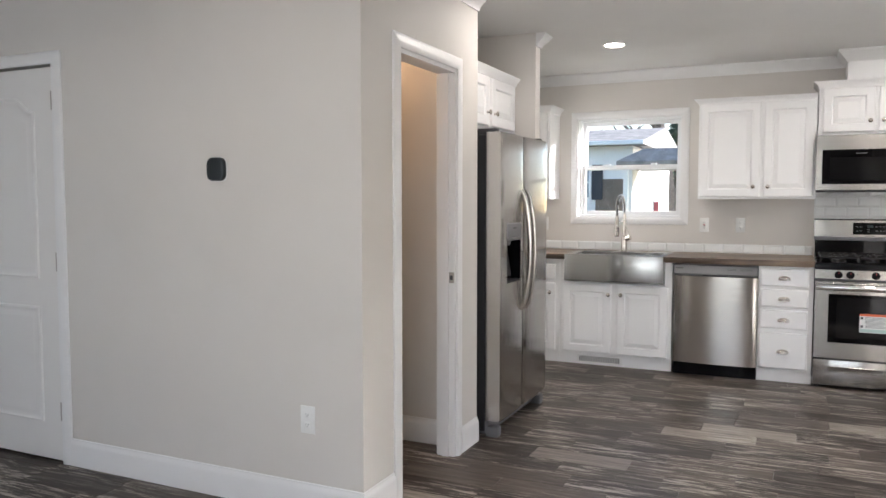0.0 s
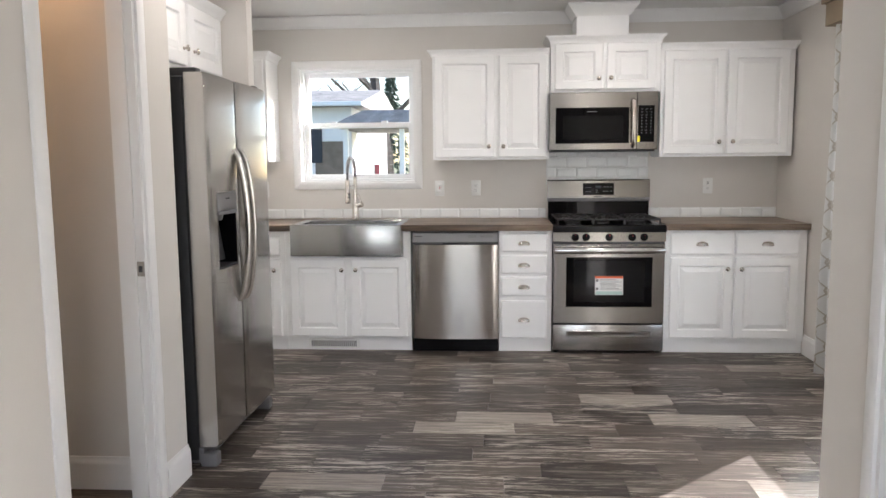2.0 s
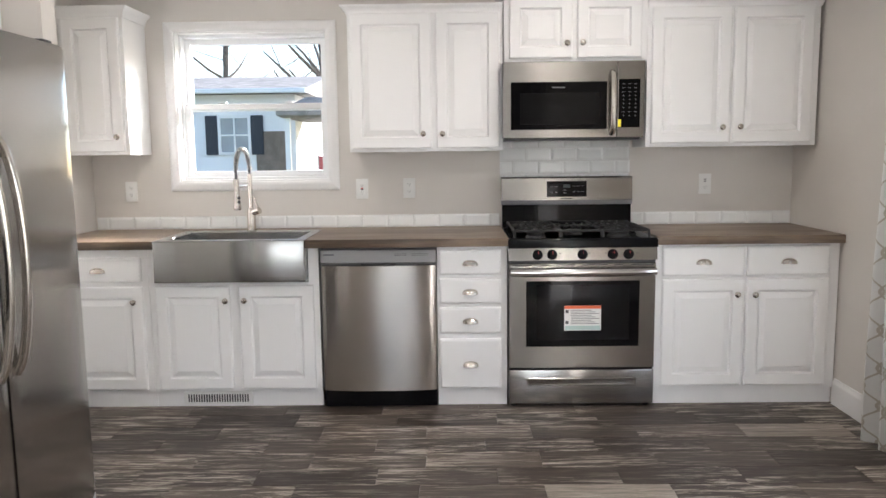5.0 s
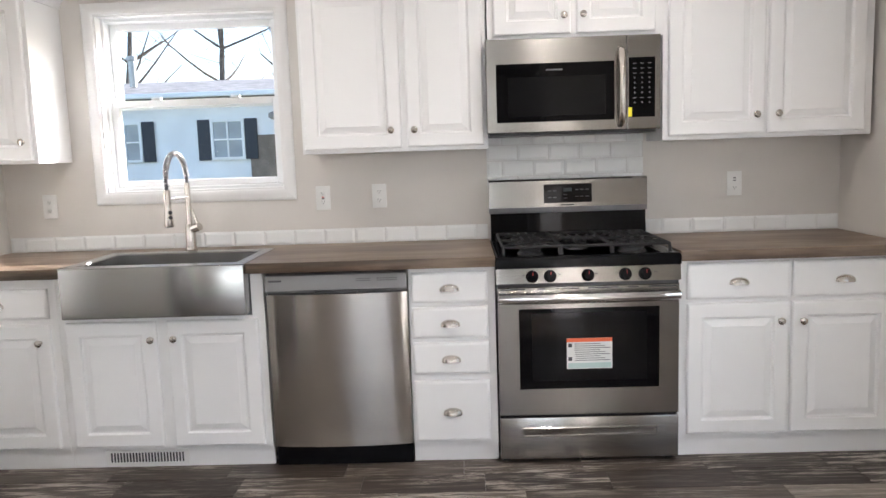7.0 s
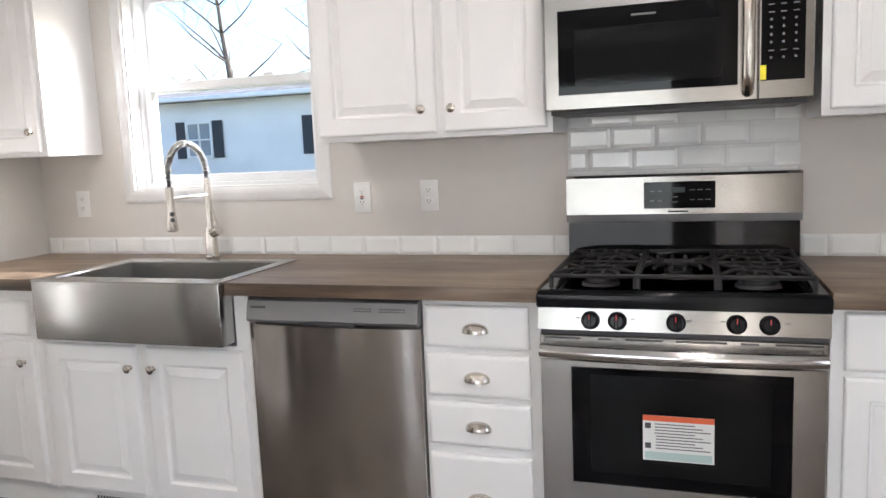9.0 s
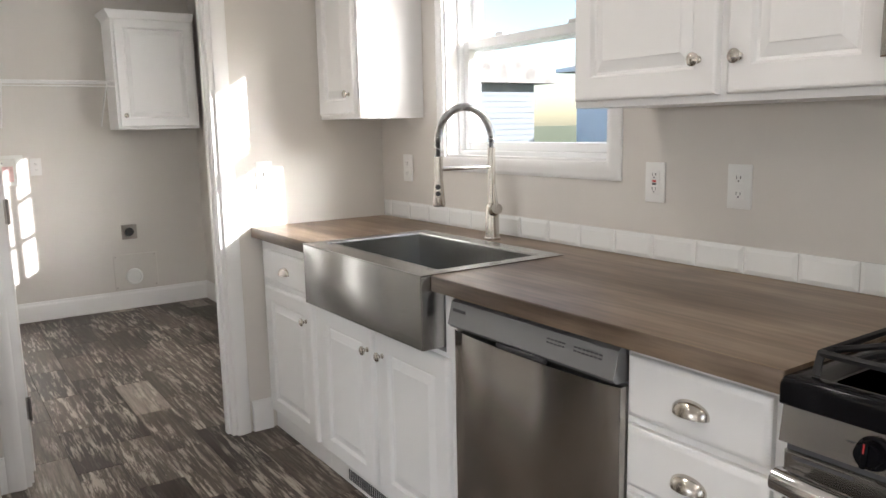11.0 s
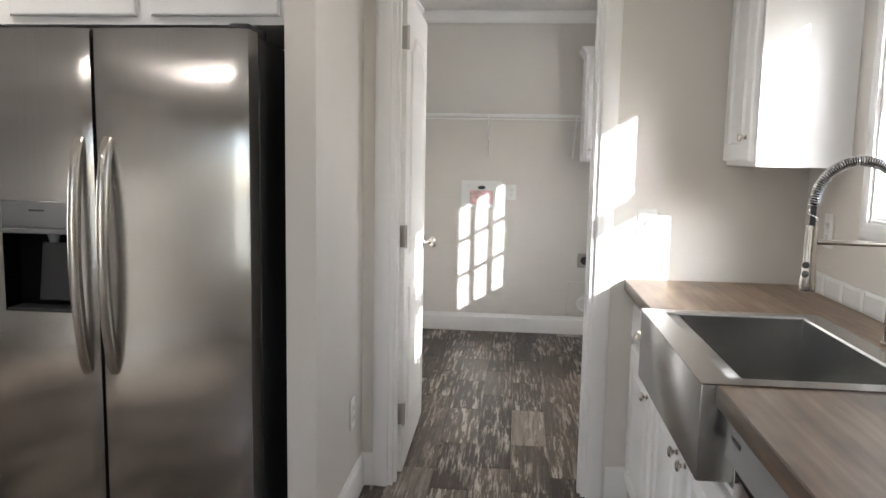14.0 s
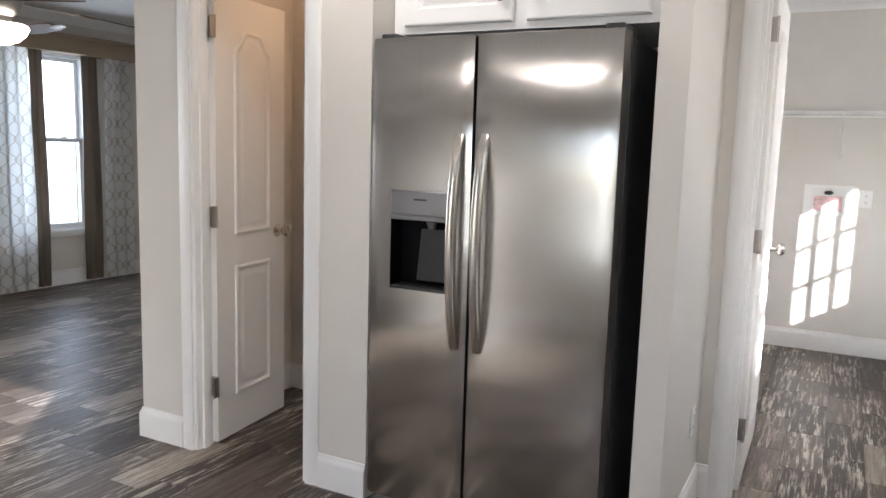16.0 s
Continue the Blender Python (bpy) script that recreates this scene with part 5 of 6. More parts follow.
# ---- laundry ----
lc = thing("wall_cabinet", (-5.15, -0.32, 1.36), "white single-door laundry wall cabinet", "cabinet", "white wall cabinets")
part("body", cube(XW + 0.002, -5.0, -0.625, -0.066, 1.335, 2.10), CAB, lc, smooth=False)
part("crown", crown_cap(bmesh.new(), XW + 0.002, -5.0, -0.625, -0.066, [(0, 2.09), (0.006, 2.09), (0.016, 2.11), (0.034, 2.13), (0.036, 2.142), (0, 2.142)], "wn"), CAB, lc)
lm = Matrix.Translation((-4.9995, 0, 0)) @ Matrix.Rotation(radians(90), 4, "Z")
ld = part("door", panel(-0.61, -0.08, 1.352, 2.085, m=lm), CAB, lc, smooth=False)
part("knob", knob((-4.979, -0.575, 1.43), Matrix.Rotation(radians(90), 4, "Z")), NICKEL, ld)
ws = thing("wire_shelf", (-5.15, -1.25, 1.66), "white coated wire shelf on diagonal brackets", "shelf")
for x, z in ((-5.29, 1.662), (-5.15, 1.662), (-5.0, 1.662), (-5.0, 1.628)):
    part("long_rod", tube(bmesh.new(), [(x, -1.875, z), (x, -0.63, z)], 0.0045, 6), WIRE, ws)
rods = bmesh.new()
for i in range(49):
    y = -1.865 + i * 0.0254
    tube(rods, [(-5.295, y, 1.6665), (-5.0, y, 1.6665), (-4.998, y, 1.63)] if i % 12 == 5 else [(-5.295, y, 1.6665), (-5.0, y, 1.6665)], 0.0016 if i % 12 != 5 else 0.003, 4)
tagged(part("cross_wires", rods, WIRE, ws), kind="stuff")
for y in (-1.84, -1.31, -0.68):
    part("bracket", tube(bmesh.new(), [(-5.005, y, 1.648), (-5.285, y, 1.385), (-5.297, y, 1.36)], 0.0065, 8), WIRE, ws)
wb = thing("washer_box", (XW, -1.36, 1.07), "white washing-machine supply box holding a pink leaflet", "supply box")
wbm = bmesh.new()
for q in ((-1.515, -1.465, 0.97, 1.175), (-1.255, -1.205, 0.97, 1.175), (-1.465, -1.255, 1.15, 1.175), (-1.465, -1.255, 0.97, 0.99)):
    box(wbm, XW + 0.0005, XW + 0.014, *q)
part("frame", wbm, PLASTIC, wb, smooth=False)
part("leaflet", cube(XW + 0.001, XW + 0.006, -1.463, -1.257, 0.992, 1.148), PAPER, wb, "white and pink leaflet", smooth=False)
part("leaflet_print", cube(XW + 0.0065, XW + 0.0072, -1.45, -1.27, 0.995, 1.10), PINK, wb, smooth=False)
part("valve", lathe(bmesh.new(), [(0, 0), (0.03, 0), (0.025, 0.012), (0, 0.014)], 14, Matrix.Translation((XW + 0.007, -1.36, 1.122)) @ Matrix.Rotation(radians(90), 4, "Y") @ Matrix.Scale(0.5, 4, (1, 0, 0))), RUBBER, wb)
plate("y", XW, 1, -1.13, 1.09, "white duplex outlet beside the washer box")
do = thing("dryer_outlet", (XW, -0.556, 0.579), "black round dryer outlet on a steel plate", "outlet")
part("plate", cube(XW + 0.0005, XW + 0.006, -0.61, -0.50, 0.525, 0.635, 0.003, 1), HINGE, do)
part("socket", lathe(bmesh.new(), [(0, 0), (0.032, 0), (0.03, 0.008), (0, 0.009)], 20, Matrix.Translation((XW + 0.006, -0.555, 0.58)) @ Matrix.Rotation(radians(90), 4, "Y")), RUBBER, do)
dv = thing("dryer_vent", (XW, -0.53, 0.28), "white dryer vent panel with a round cap", "vent")
part("panel", cube(XW + 0.0005, XW + 0.006, -0.685, -0.375, 0.15, 0.412, 0.002, 1), WALL, dv)
part("cap", lathe(bmesh.new(), [(0, 0), (0.062, 0), (0.060, 0.012), (0.048, 0.016), (0.046, 0.008), (0, 0.008)], 28, Matrix.Translation((XW + 0.006, -0.545, 0.24)) @ Matrix.Rotation(radians(90), 4, "Y")), PLASTIC, dv, "round white cap")
for yy, zz in ((-0.67, 0.165), (-0.67, 0.397), (-0.39, 0.165), (-0.39, 0.397)):
    part("screw", lathe(bmesh.new(), [(0, 0), (0.005, 0), (0.004, 0.003), (0, 0.003)], 8, Matrix.Translation((XW + 0.006, yy, zz)) @ Matrix.Rotation(radians(90), 4, "Y")), HINGE, dv)


# ---- curtains ----
def drape(name, axis, at, a0, a1, z0, z1, folds, depth, material, label, group, spread=0.0):
    """Hanging cloth with soft folds; spread widens it towards the hem."""
    o = thing(name, ((a0 + a1) / 2, at, z0) if axis == "x" else (at, (a0 + a1) / 2, z0), label, "curtain", group)
    bm = bmesh.new()
    nu, nz = folds * 10, 24
    g = []
    for j in range(nz + 1):
        tz = j / nz
        row = []
        for i in range(nu + 1):
            tu = i / nu
            wide = 1 + spread * (1 - tz)
            a = (a0 + a1) / 2 + ((a0 + (a1 - a0) * tu) - (a0 + a1) / 2) * wide
            d = depth * math.sin(2 * math.pi * folds * tu + 0.5 * math.sin(3 * tz)) * (0.55 + 0.45 * (1 - tz)) + 0.012 * math.sin(5 * tz + 4 * tu)
            row.append(bm.verts.new((a, at + d, z0 + (z1 - z0) * tz) if axis == "x" else (at + d, a, z0 + (z1 - z0) * tz)))
        g.append(row)
    for r0, r1 in zip(g, g[1:]):
        for i in range(nu):
            bm.faces.new((r0[i], r0[i + 1], r1[i + 1], r1[i]))
    bmesh.ops.solidify(bm, geom=list(bm.faces), thickness=0.0025)
    part("cloth", bm, material, o)
    return o


PRINT = "white curtain panel with a taupe lattice print"
DARK = "plain taupe curtain panel"
drape("curtain", "y", 1.57, -1.53, -1.22, 0.04, 2.12, 3, 0.028, CLOTH_E, PRINT, "printed curtains", 0.12)
drape("curtain", "y", 1.63, -1.64, -1.55, 0.03, 2.12, 2, 0.012, TAUPE, DARK, "taupe curtains")
drape("curtain", "y", 1.57, -3.17, -2.86, 0.04, 2.12, 3, 0.028, CLOTH_E, PRINT, "printed curtains", 0.06)
drape("curtain", "y", 1.63, -2.85, -2.76, 0.03, 2.12, 2, 0.012, TAUPE, DARK, "taupe curtains")


def valance(axis, at, side, a0, a1, z0, z1, depth, label):
    v = thing("valance", ((a0 + a1) / 2, at, z0) if axis == "x" else (at, (a0 + a1) / 2, z0), label, "valance", "valances")
    bm = bmesh.new()
    for e, zz0, zz1, dd in ((0.0, z0, z1 - 0.03, depth), (0.02, z1 - 0.03, z1, depth + 0.02)):
        d0, d1 = sorted((at + side * 0.001, at + side * dd))
        q = (a0 - e, a1 + e, d0, d1, zz0, zz1) if axis == "x" else (d0, d1, a0 - e, a1 + e, zz0, zz1)
        box(bm, *q)
    part("cornice_box", bevelled(bm, 0.004, 2), VALANCE, v)
    return v


valance("y", XE, -1, -3.22, -1.17, 2.10, 2.26, 0.19, "tan fabric cornice valance over the dining window")
drape("curtain", "x", -7.42, -4.52, -4.22, 0.03, 2.12, 3, 0.028, CLOTH_S, PRINT, "printed curtains", 0.06)
drape("curtain", "x", -7.46, -4.20, -4.0200, 0.03, 2.12, 2, 0.012, TAUPE, DARK, "taupe curtains")
drape("curtain", "x", -7.46, -3.66, -3.52, 0.03, 2.12, 2, 0.012, TAUPE, DARK, "taupe curtains")
drape("curtain", "x", -7.42, -3.50, -3.18, 0.03, 2.12, 3, 0.028, CLOTH_S, PRINT, "printed curtains", 0.06)
valance("x", -7.55, 1, -4.60, -3.05, 2.08, 2.24, 0.19, "tan fabric cornice valance over the living room window")

# ---- ceiling fan ----
fnx, fny, FZ = -2.03, -5.45, -0.09
fn = thing("ceiling_fan", (fnx, fny, CEILING), "dark-bladed ceiling fan with a lit frosted bowl", "ceiling fan")
T = Matrix.Translation((fnx, fny, FZ))
part("canopy", lathe(bmesh.new(), [(0, 2.438), (0.07, 2.438), (0.065, 2.40), (0.02, 2.37), (0, 2.37)], 24, Matrix.Translation((fnx, fny, 0))), HINGE, fn)
part("downrod", tube(bmesh.new(), [(fnx, fny, 2.38), (fnx, fny, 2.14)], 0.012, 10), HINGE, fn)
part("motor", lathe(bmesh.new(), [(0, 2.25), (0.06, 2.25), (0.11, 2.22), (0.12, 2.17), (0.10, 2.12), (0.06, 2.09), (0.06, 2.05), (0.0, 2.05)], 28, T), HINGE, fn)
part("light_bowl", lathe(bmesh.new(), [(0, 1.935), (0.04, 1.938), (0.09, 1.958), (0.13, 1.995), (0.145, 2.03), (0.13, 2.048), (0.0, 2.049)], 28, T), BOWL, fn, "lit frosted glass bowl")
for i in range(5):
    m = T @ Matrix.Rotation(radians(45 + 72 * i), 4, "Z") @ Matrix.Rotation(radians(11), 4, "X")
    bl = bmesh.new()
    outl = [(0.20, -0.05), (0.30, -0.062), (0.55, -0.070), (0.63, -0.062), (0.66, -0.035), (0.66, 0.035), (0.63, 0.062), (0.55, 0.070), (0.30, 0.062), (0.20, 0.05)]
    loft(bl, [[m @ Vector((u, v, 2.145)) for u, v in outl], [m @ Vector((u, v, 2.152)) for u, v in outl]])
    bo = part("blade", bl, FANWOOD, fn, "dark wooden blade")
    part("blade_iron", turned(cube(0.10, 0.26, -0.018, 0.018, 2.138, 2.1445, 0.002, 1), m), HINGE, bo)
lf = bpy.data.lights.new("fan_lamp", "POINT")
lf.energy, lf.color, lf.shadow_soft_size = 1.2, (1.0, 0.84, 0.64), 0.1
new("fan_lamp", lf).location = (fnx, fny, 1.80)

# ---- outdoors ----
GZ = -0.75
gm = bmesh.new()
vs = [gm.verts.new(p) for p in ((-900, -900, GZ), (900, -900, GZ), (900, 900, GZ), (-900, 900, GZ))]
gm.faces.new(vs)
structure("ground", gm, GRASS, "winter lawn reaching to the horizon", "ground")
structure("foundation", cube(-5.40, 1.82, -7.65, 0.10, GZ, -0.152), SIDING2, "pale skirting under the house", "skirting")


def lap_siding(bm, x0, x1, y, z0, z1, face=-1, step=0.14, axis="x"):
    z = z0
    while z < z1 - 1e-6:
        t = min(z + step, z1)
        a, c = face * 0.022, face * 0.006
        pts = [(0.0, z), (a, z), (c, t), (0.0, t)]
        loft(bm, [[(x, y + o, zz) if axis == "x" else (y + o, x, zz) for o, zz in pts] for x in (x0, x1)])
        z = t


def far_window(parent, axis, at, face, a, z, w, h, shutters=True):
    def bx(u0, u1, d0, d1, v0, v1):
        d0, d1 = sorted((at + face * d0, at + face * d1))
        return (u0, u1, d0, d1, v0, v1) if axis == "x" else (d0, d1, u0, u1, v0, v1)
    f = bmesh.new()
    for q in ((a - w / 2 - 0.07, a - w / 2, z, z + h), (a + w / 2, a + w / 2 + 0.07, z, z + h), (a - w / 2 - 0.07, a + w / 2 + 0.07, z - 0.07, z), (a - w / 2 - 0.07, a + w / 2 + 0.07, z + h, z + h + 0.07),
              (a - 0.02, a + 0.02, z, z + h), (a - w / 2, a - 0.02, z + h / 2 - 0.02, z + h / 2 + 0.02), (a + 0.02, a + w / 2, z + h / 2 - 0.02, z + h / 2 + 0.02)):
        box(f, *bx(q[0], q[1], 0.02, 0.07, q[2], q[3]))
    fo = part("window", f, VINYL, parent, "white framed window", smooth=False)
    part("pane", cube(*bx(a - w / 2, a + w / 2, 0.024, 0.03, z, z + h)), FARPANE, fo, smooth=False)
    if shutters:
        for s in (-1, 1):
            c = a + s * (w / 2 + 0.07 + 0.17)
            part("shutter", cube(*bx(c - 0.16, c + 0.16, 0.023, 0.06, z - 0.07, z + h + 0.07), 0.01, 1), SHUTTER, parent, "dark shutter", smooth=False)


HY = 15.5
nh = thing("neighbour_house", (-10, HY, GZ), "blue-grey sided single-storey house with dark shutters", "house")
part("core", cube(-17, -4.4, HY, HY + 7, GZ, 2.95), SIDING, nh, smooth=False)
sd = bmesh.new()
lap_siding(sd, -17, -4.4, HY - 0.001, GZ, 2.95)
part("siding", sd, SIDING, nh, "lapped blue-grey siding", smooth=False)
rf = bmesh.new()
loft(rf, [[(x, HY - 0.45, 2.90), (x, HY - 0.45, 3.02), (x, HY + 3.5, 3.7), (x, HY + 7.4, 3.02), (x, HY + 7.4, 2.90)] for x in (-17.4, -4.0)])
part("roof", rf, SHINGLE, nh, "low weathered shingle roof", smooth=False)
part("gutter", cube(-17.4, -4.0, HY - 0.56, HY - 0.46, 2.90, 3.02, 0.02, 1), VINYL, nh, smooth=False)
for a in (-12.6, -8.62, -6.0):
    far_window(nh, "x", HY - 0.022, -1, a, 1.42, 0.72, 0.88)
part("door", cube(-5.45, -4.65, HY - 0.06, HY - 0.023, GZ + 0.55, 1.95), DECK, nh, "weathered brown front door", smooth=False)
part("chimney_pipe", lathe(bmesh.new(), [(0, 3.4), (0.1, 3.4), (0.1, 4.1), (0.14, 4.12), (0.14, 4.22), (0, 4.24)], 12, Matrix.Translation((-9.0, HY + 1.6, 0))), STEELTRIM, nh)
pc = thing("porch", (-3.0, HY - 1, GZ), "weathered wooden porch with posts, rails and steps", "porch")
part("deck", cube(-4.3, -1.2, HY - 2.0, HY + 1.0, GZ + 0.45, GZ + 0.58), DECK, pc, smooth=False)
for x in (-4.2, -2.75, -1.3):
    part("post", cube(x - 0.06, x + 0.06, HY - 1.95, HY - 1.83, GZ, 2.2), VINYL, pc, smooth=False)
    for i in range(9):
        if x < -1.4:
            part("baluster", cube(x + 0.12 + i * 0.15, x + 0.16 + i * 0.15, HY - 1.92, HY - 1.88, GZ + 0.58, GZ + 1.42), DECK, pc, smooth=False)
part("rail", cube(-4.2, -1.3, HY - 1.94, HY - 1.85, GZ + 1.42, GZ + 1.50), DECK, pc, smooth=False)
part("porch_roof", crown_cap(bmesh.new(), -4.3, -1.1, HY - 2.1, HY + 1.0, [(0, 2.2), (0.1, 2.25), (0.1, 2.35), (-0.5, 2.7)]), SHINGLE, pc, smooth=False)
for i in range(4):
    part("step", cube(-3.3, -2.3, HY - 2.0 - 0.28 * (i + 1), HY - 2.0 - 0.28 * i, GZ + 0.30 - 0.13 * i, GZ + 0.42 - 0.13 * i), DECK, pc, smooth=False)
for x, mt, nm in ((-3.3, FLAGRED, "faded red garden flag on a pole"),):
    fl = thing("garden_flag", (x, HY - 3, GZ), nm, "flag")
    part("pole", tube(bmesh.new(), [(x, HY - 3, GZ), (x, HY - 3, 1.6)], 0.015, 8), STEELTRIM, fl)
    part("cloth", cube(x + 0.016, x + 0.13, HY - 3.01, HY - 2.995, 1.0, 1.3, 0.004, 1), mt, fl, smooth=False)
n2 = thing("neighbour_house", (-21, 8, GZ), "pale sided house with a gable roof", "house")
part("core", cube(-27, -14.5, 4.5, 11.5, GZ, 2.4), SIDING2, n2, smooth=False)
sd = bmesh.new()
lap_siding(sd, -27, -14.5, 4.499, GZ, 2.4)
lap_siding(sd, 4.5, 11.5, -14.499, GZ, 2.4, 1, 0.14, "y")
part("siding", sd, SIDING2, n2, "pale lapped siding", smooth=False)
rf = bmesh.new()
loft(rf, [[(x, 4.1, 2.35), (x, 4.1, 2.47), (x, 8, 3.7), (x, 11.9, 2.47), (x, 11.9, 2.35)] for x in (-27.4, -14.1)])
part("roof", rf, SHINGLE, n2, smooth=False)


def bare_tree(x, y, h, seed, label, girth=0.17):
    """Leafless tree: tapered trunk with forking limbs and twigs."""
    rnd = random.Random(seed)
    t = thing("bare_tree", (x, y, GZ), label, "tree")
    tk, br = bmesh.new(), bmesh.new()
    tips = []

    def limb(bm, p, d, ln, r, n):
        pts, rr = [p], [r]
        for i in range(n):
            d = (d + Vector((rnd.uniform(-.16, .16), rnd.uniform(-.16, .16), rnd.uniform(-.03, .12)))).normalized()
            p = p + d * ln / n
            pts.append(p), rr.append(r * (1 - 0.75 * (i + 1) / n))
        tube(bm, pts, rr, 6 if r > 0.03 else 4)
        return pts, rr, d

    pts, rr, d = limb(tk, Vector((x, y, GZ - 0.1)), Vector((0.05, 0, 1)), h, girth, 9)
    level = [(q, w) for q, w in list(zip(pts, rr))[2:] for _ in range(3)]
    for depth in range(3):
        nxt = []
        for q, w in level:
            a = rnd.uniform(0, 2 * math.pi)
            dd = Vector((math.cos(a), math.sin(a), rnd.uniform(0.25, 0.9))).normalized()
            p2, r2, _ = limb(br, q, dd, h * (0.34, 0.18, 0.10)[depth] * rnd.uniform(0.6, 1.1), max(0.010, w * 0.5), 4)
            nxt += [(p2[k], r2[k]) for k in (2, 3, 4) if rnd.random() < 0.8]
        rnd.shuffle(nxt)
        level = nxt[:380]
    part("trunk", tk, BARK, t)
    part("branches", br, BARK, t)
    return t


bare_tree(-4.8, 25.5, 11.5, 3, "tall leafless tree behind the house", 0.32)
bare_tree(-9.4, 25.0, 11.5, 8, "leafless tree with spreading limbs")
bare_tree(-13.4, 25.0, 11.0, 5, "leafless tree over the roof")
bare_tree(-17.6, 25.0, 11.0, 11, "leafless tree with a dark trunk")


def conifer(x, y, h, seed):
    rnd = random.Random(seed)
    t = thing("conifer", (x, y, GZ), "dark green conifer beyond the roofs", "tree")
    part("trunk", tube(bmesh.new(), [(x, y, GZ), (x, y, GZ + h)], [0.16, 0.02], 8), BARK, t)
    c = bmesh.new()
    for i in range(900):
        s = rnd.random() ** 0.8
        z = GZ + h * (0.12 + 0.88 * s)
        r = (1 - s) * h * 0.2 * rnd.uniform(0.3, 1.0)
        a = rnd.uniform(0, 2 * math.pi)
        p = Vector((x + r * math.cos(a), y + r * math.sin(a), z - r * 0.35))
        o = Vector((math.cos(a), math.sin(a), -0.4)) * 0.28
        sd_ = Vector((-math.sin(a), math.cos(a), 0)) * 0.09
        f = [c.verts.new(p - sd_), c.verts.new(p + o), c.verts.new(p + sd_), c.verts.new(p + Vector((0, 0, 0.1)))]
        c.faces.new(f[:3]), c.faces.new((f[0], f[1], f[3])), c.faces.new((f[1], f[2], f[3]))
    part("crown", c, NEEDLE, t, smooth=False)
    return t


conifer(-6.3, 38, 7.6, 2)

# ---- tile backsplash ----
tiles = thing("tile_backsplash", (-1.2, 0, CT), "glossy white subway tiles above the worktop", "tiles")
tile_mesh = {}


def tile(parent, x0, x1, z0, z1):
    key = (round(x1 - x0, 3), round(z1 - z0, 3))
    w, h = x1 - x0, z1 - z0
    if key not in tile_mesh:
        def ring(i, d):
            return [(-w / 2 + i, -d, -h / 2 + i), (w / 2 - i, -d, -h / 2 + i), (w / 2 - i, -d, h / 2 - i), (-w / 2 + i, -d, h / 2 - i)]
        k = min(0.012, w / 3)
        tile_mesh[key] = mesh_of("tile", loft(bmesh.new(), [ring(0, 0), ring(0, 0.0045), ring(k, 0.0085), ring(k + 0.001, 0.0086)]), TILE)
    o = new("tile", tile_mesh[key])
    o.parent = parent
    o.location = Vector(((x0 + x1) / 2, -0.0015, (z0 + z1) / 2)) - parent.location
    return o


def tile_row(parent, a, c, z0, z1, start):
    x = start
    while x < c - 0.005:
        u0, u1 = max(x, a), min(x + 0.150, c)
        if u1 - u0 > 0.012:
            tile(parent, u0, u1, z0, z1)
        x += 0.1525


def grout_back(parent, a, c, z0, z1):
    part("grout", cube(a, c, -0.0042, -0.001, z0, z1), GROUT, parent, smooth=False)


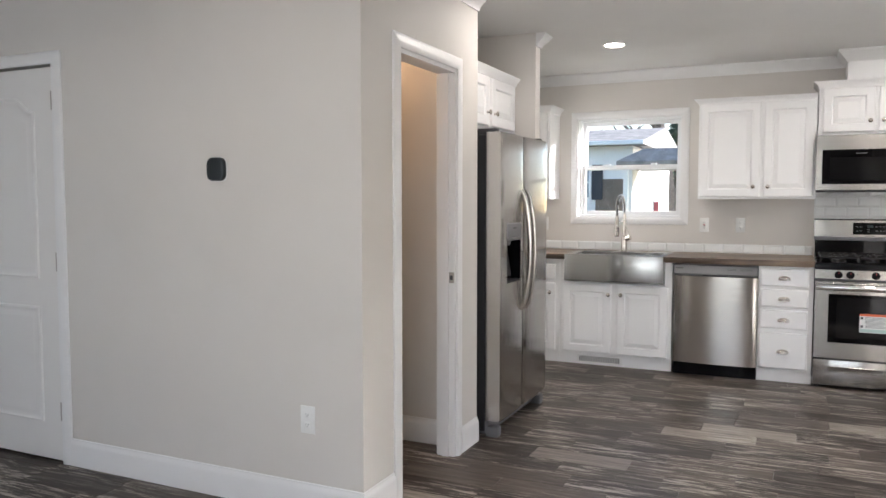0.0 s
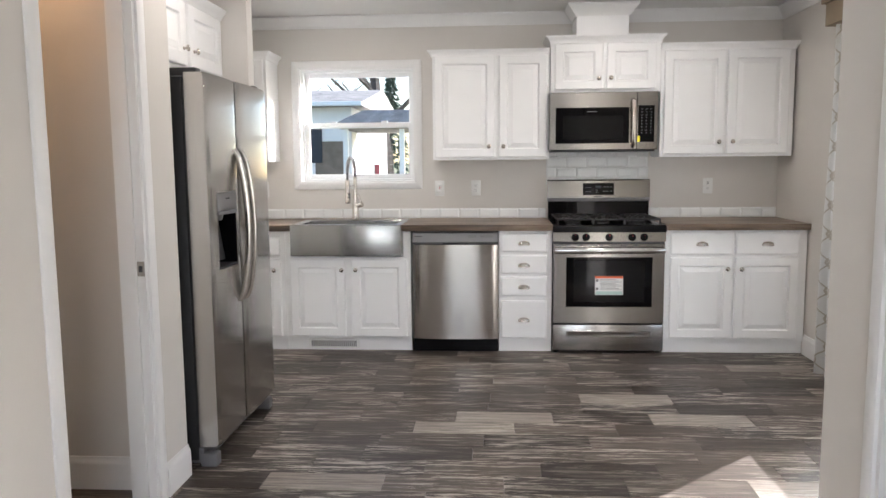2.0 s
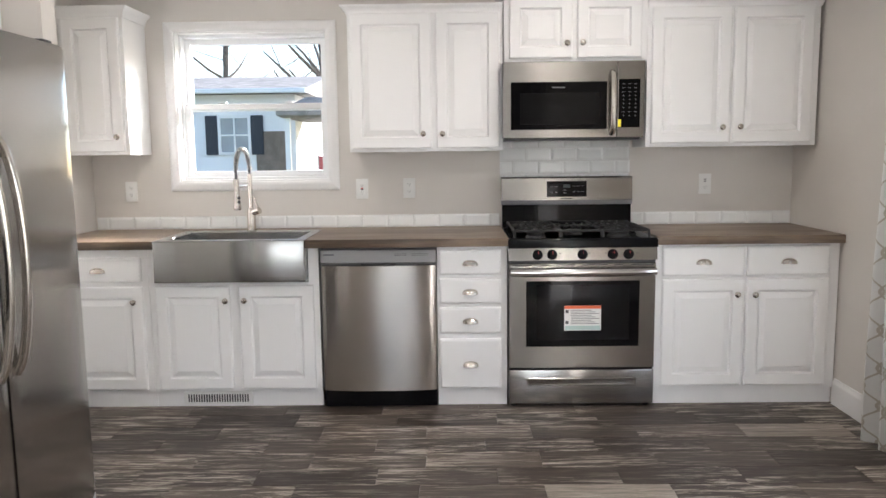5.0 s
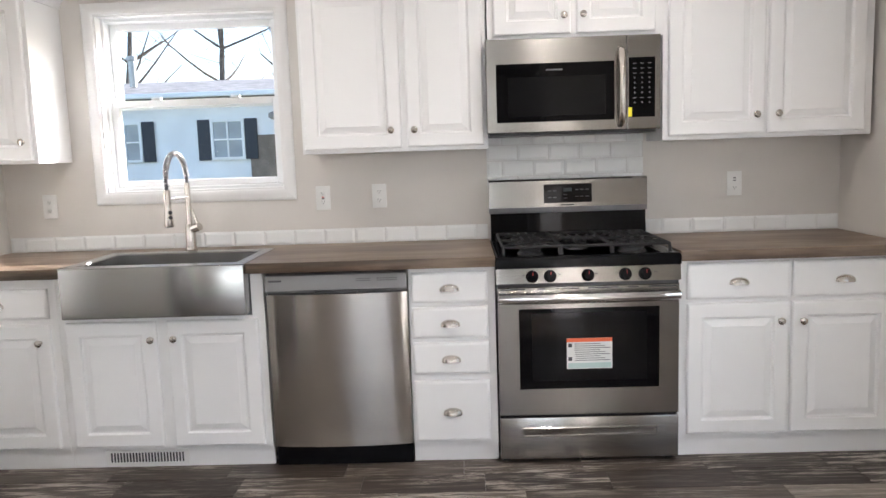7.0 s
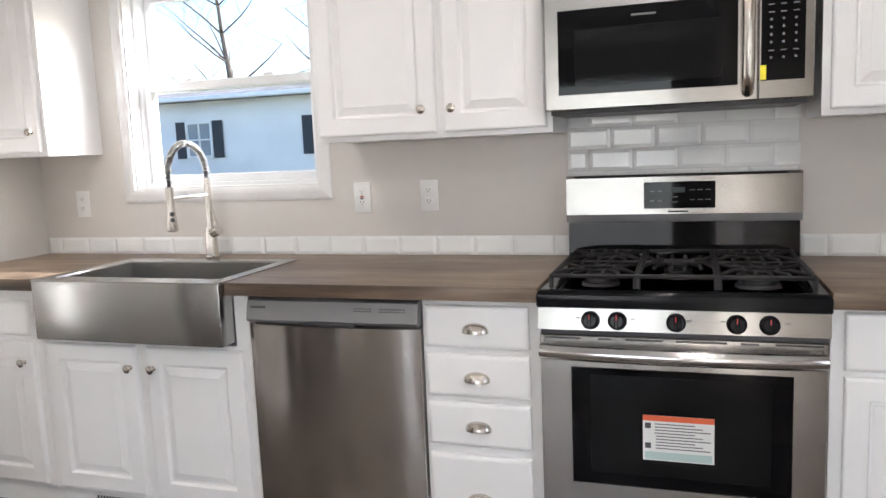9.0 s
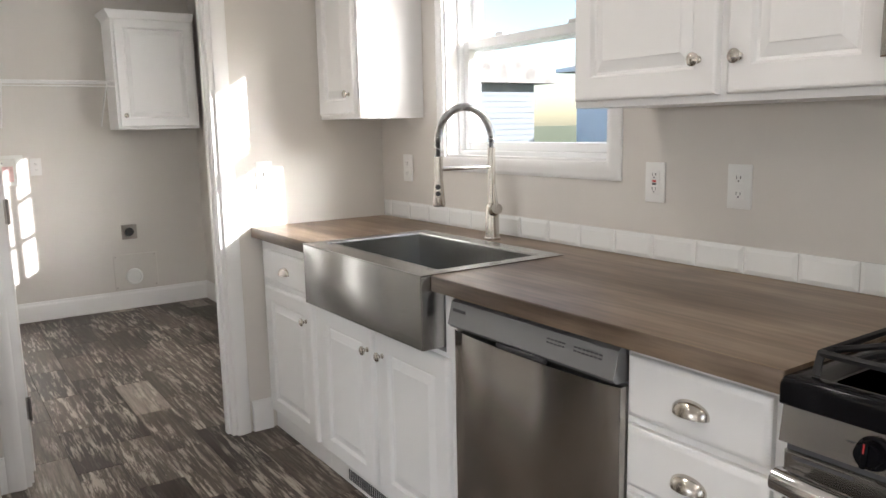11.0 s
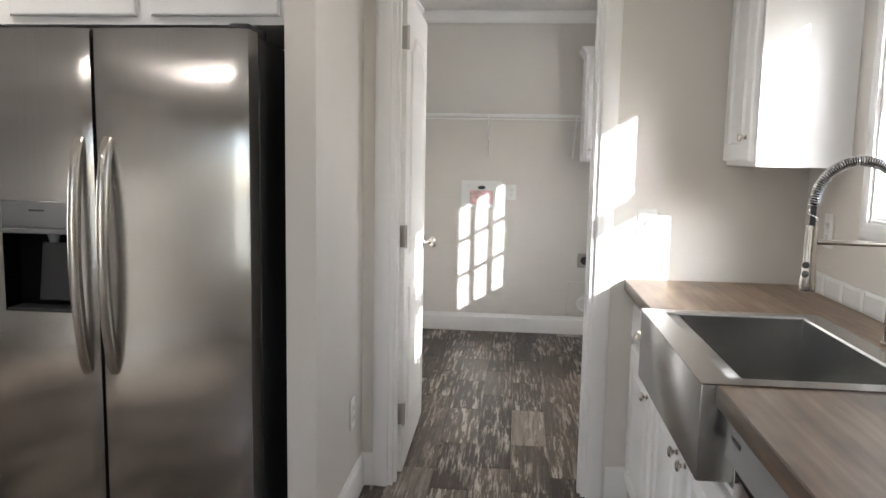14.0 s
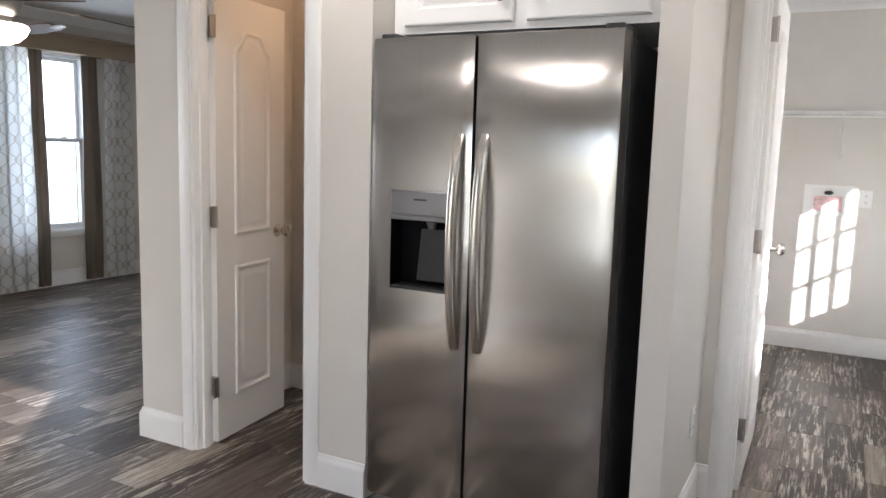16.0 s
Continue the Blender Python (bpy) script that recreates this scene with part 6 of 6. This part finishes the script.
grout_back(tiles, -2.42, -0.006, CT + 0.001, CT + 0.075)
tile_row(tiles, -2.42, -0.006, CT + 0.001, CT + 0.075, -2.50)
t2 = thing("tile_backsplash", (1.2, 0, CT), "glossy white subway tiles beside the range", "tiles")
grout_back(t2, 0.768, 1.715, CT + 0.001, CT + 0.075)
tile_row(t2, 0.768, 1.715, CT + 0.001, CT + 0.075, 0.70)
t3 = thing("tile_backsplash", (0.38, 0, 1.15), "glossy white subway tiles behind the range", "tiles")
grout_back(t3, -0.004, 0.762, 1.155, 1.41)
for i in range(4):
    z = 1.133 + i * 0.0765
    tile_row(t3, -0.004, 0.762, max(z, 1.156), min(z + 0.074, 1.409), -0.004 - (0.076 if i % 2 == 1 else 0.0))

# ---- floor planks ----
fl = thing("floor", (0, 0, 0), "grey-brown distressed wood-look plank floor", "floor", kind="structure")
rest = []
plank_mesh = {}
PW, PL = 0.168, 0.505
rp = random.Random(7)


def plank_pts(lx, ly):
    e = 0.0012
    return [(0, 0, -0.008), (lx, 0, -0.008), (lx, ly, -0.008), (0, ly, -0.008), (0, 0, -0.0012), (lx, 0, -0.0012), (lx, ly, -0.0012), (0, ly, -0.0012),
            (e, e, 0), (lx - e, e, 0), (lx - e, ly - e, 0), (e, ly - e, 0)]


PF = [(0, 1, 5, 4), (1, 2, 6, 5), (2, 3, 7, 6), (3, 0, 4, 7), (4, 5, 9, 8), (5, 6, 10, 9), (6, 7, 11, 10), (7, 4, 8, 11), (8, 9, 10, 11)]
count = 0
row = 0
y = 0.10
while y > -7.68:
    x = -5.44 - rp.uniform(0, PL)
    y0 = max(y - PW, -7.69)
    while x < 1.86:
        a, c = max(x, -5.44), min(x + PL, 1.86)
        x += PL
        if c - a < 0.03:
            continue
        lx, ly = round(c - a - 0.0006, 3), round(y - y0 - 0.0006, 3)
        near = count < 300 and y > -5.4 and (a > -2.6 or (y > -1.9 and a > -5.4))
        if near:
            if (lx, ly) not in plank_mesh:
                me = bpy.data.meshes.new("plank")
                me.from_pydata(plank_pts(lx, ly), [], PF)
                me.materials.append(PLANK)
                plank_mesh[lx, ly] = me
            p = new("plank", plank_mesh[lx, ly])
            p.parent = fl
            p.location = (a, y0, 0)
            count += 1
        else:
            rest.append((a, y0, lx, ly))
    y = y0
    row += 1
V, F = [], []
for a, y0, lx, ly in rest:
    k = len(V)
    V += [(a + p[0], y0 + p[1], p[2]) for p in plank_pts(lx, ly)]
    F += [tuple(i + k for i in f) for f in PF]
me = bpy.data.meshes.new("planks")
me.from_pydata(V, [], F)
me.materials.append(PLANK_REST)
pr = new("planks", me)
pr.parent = fl
tagged(pr, "grey-brown distressed planks", kind="stuff")
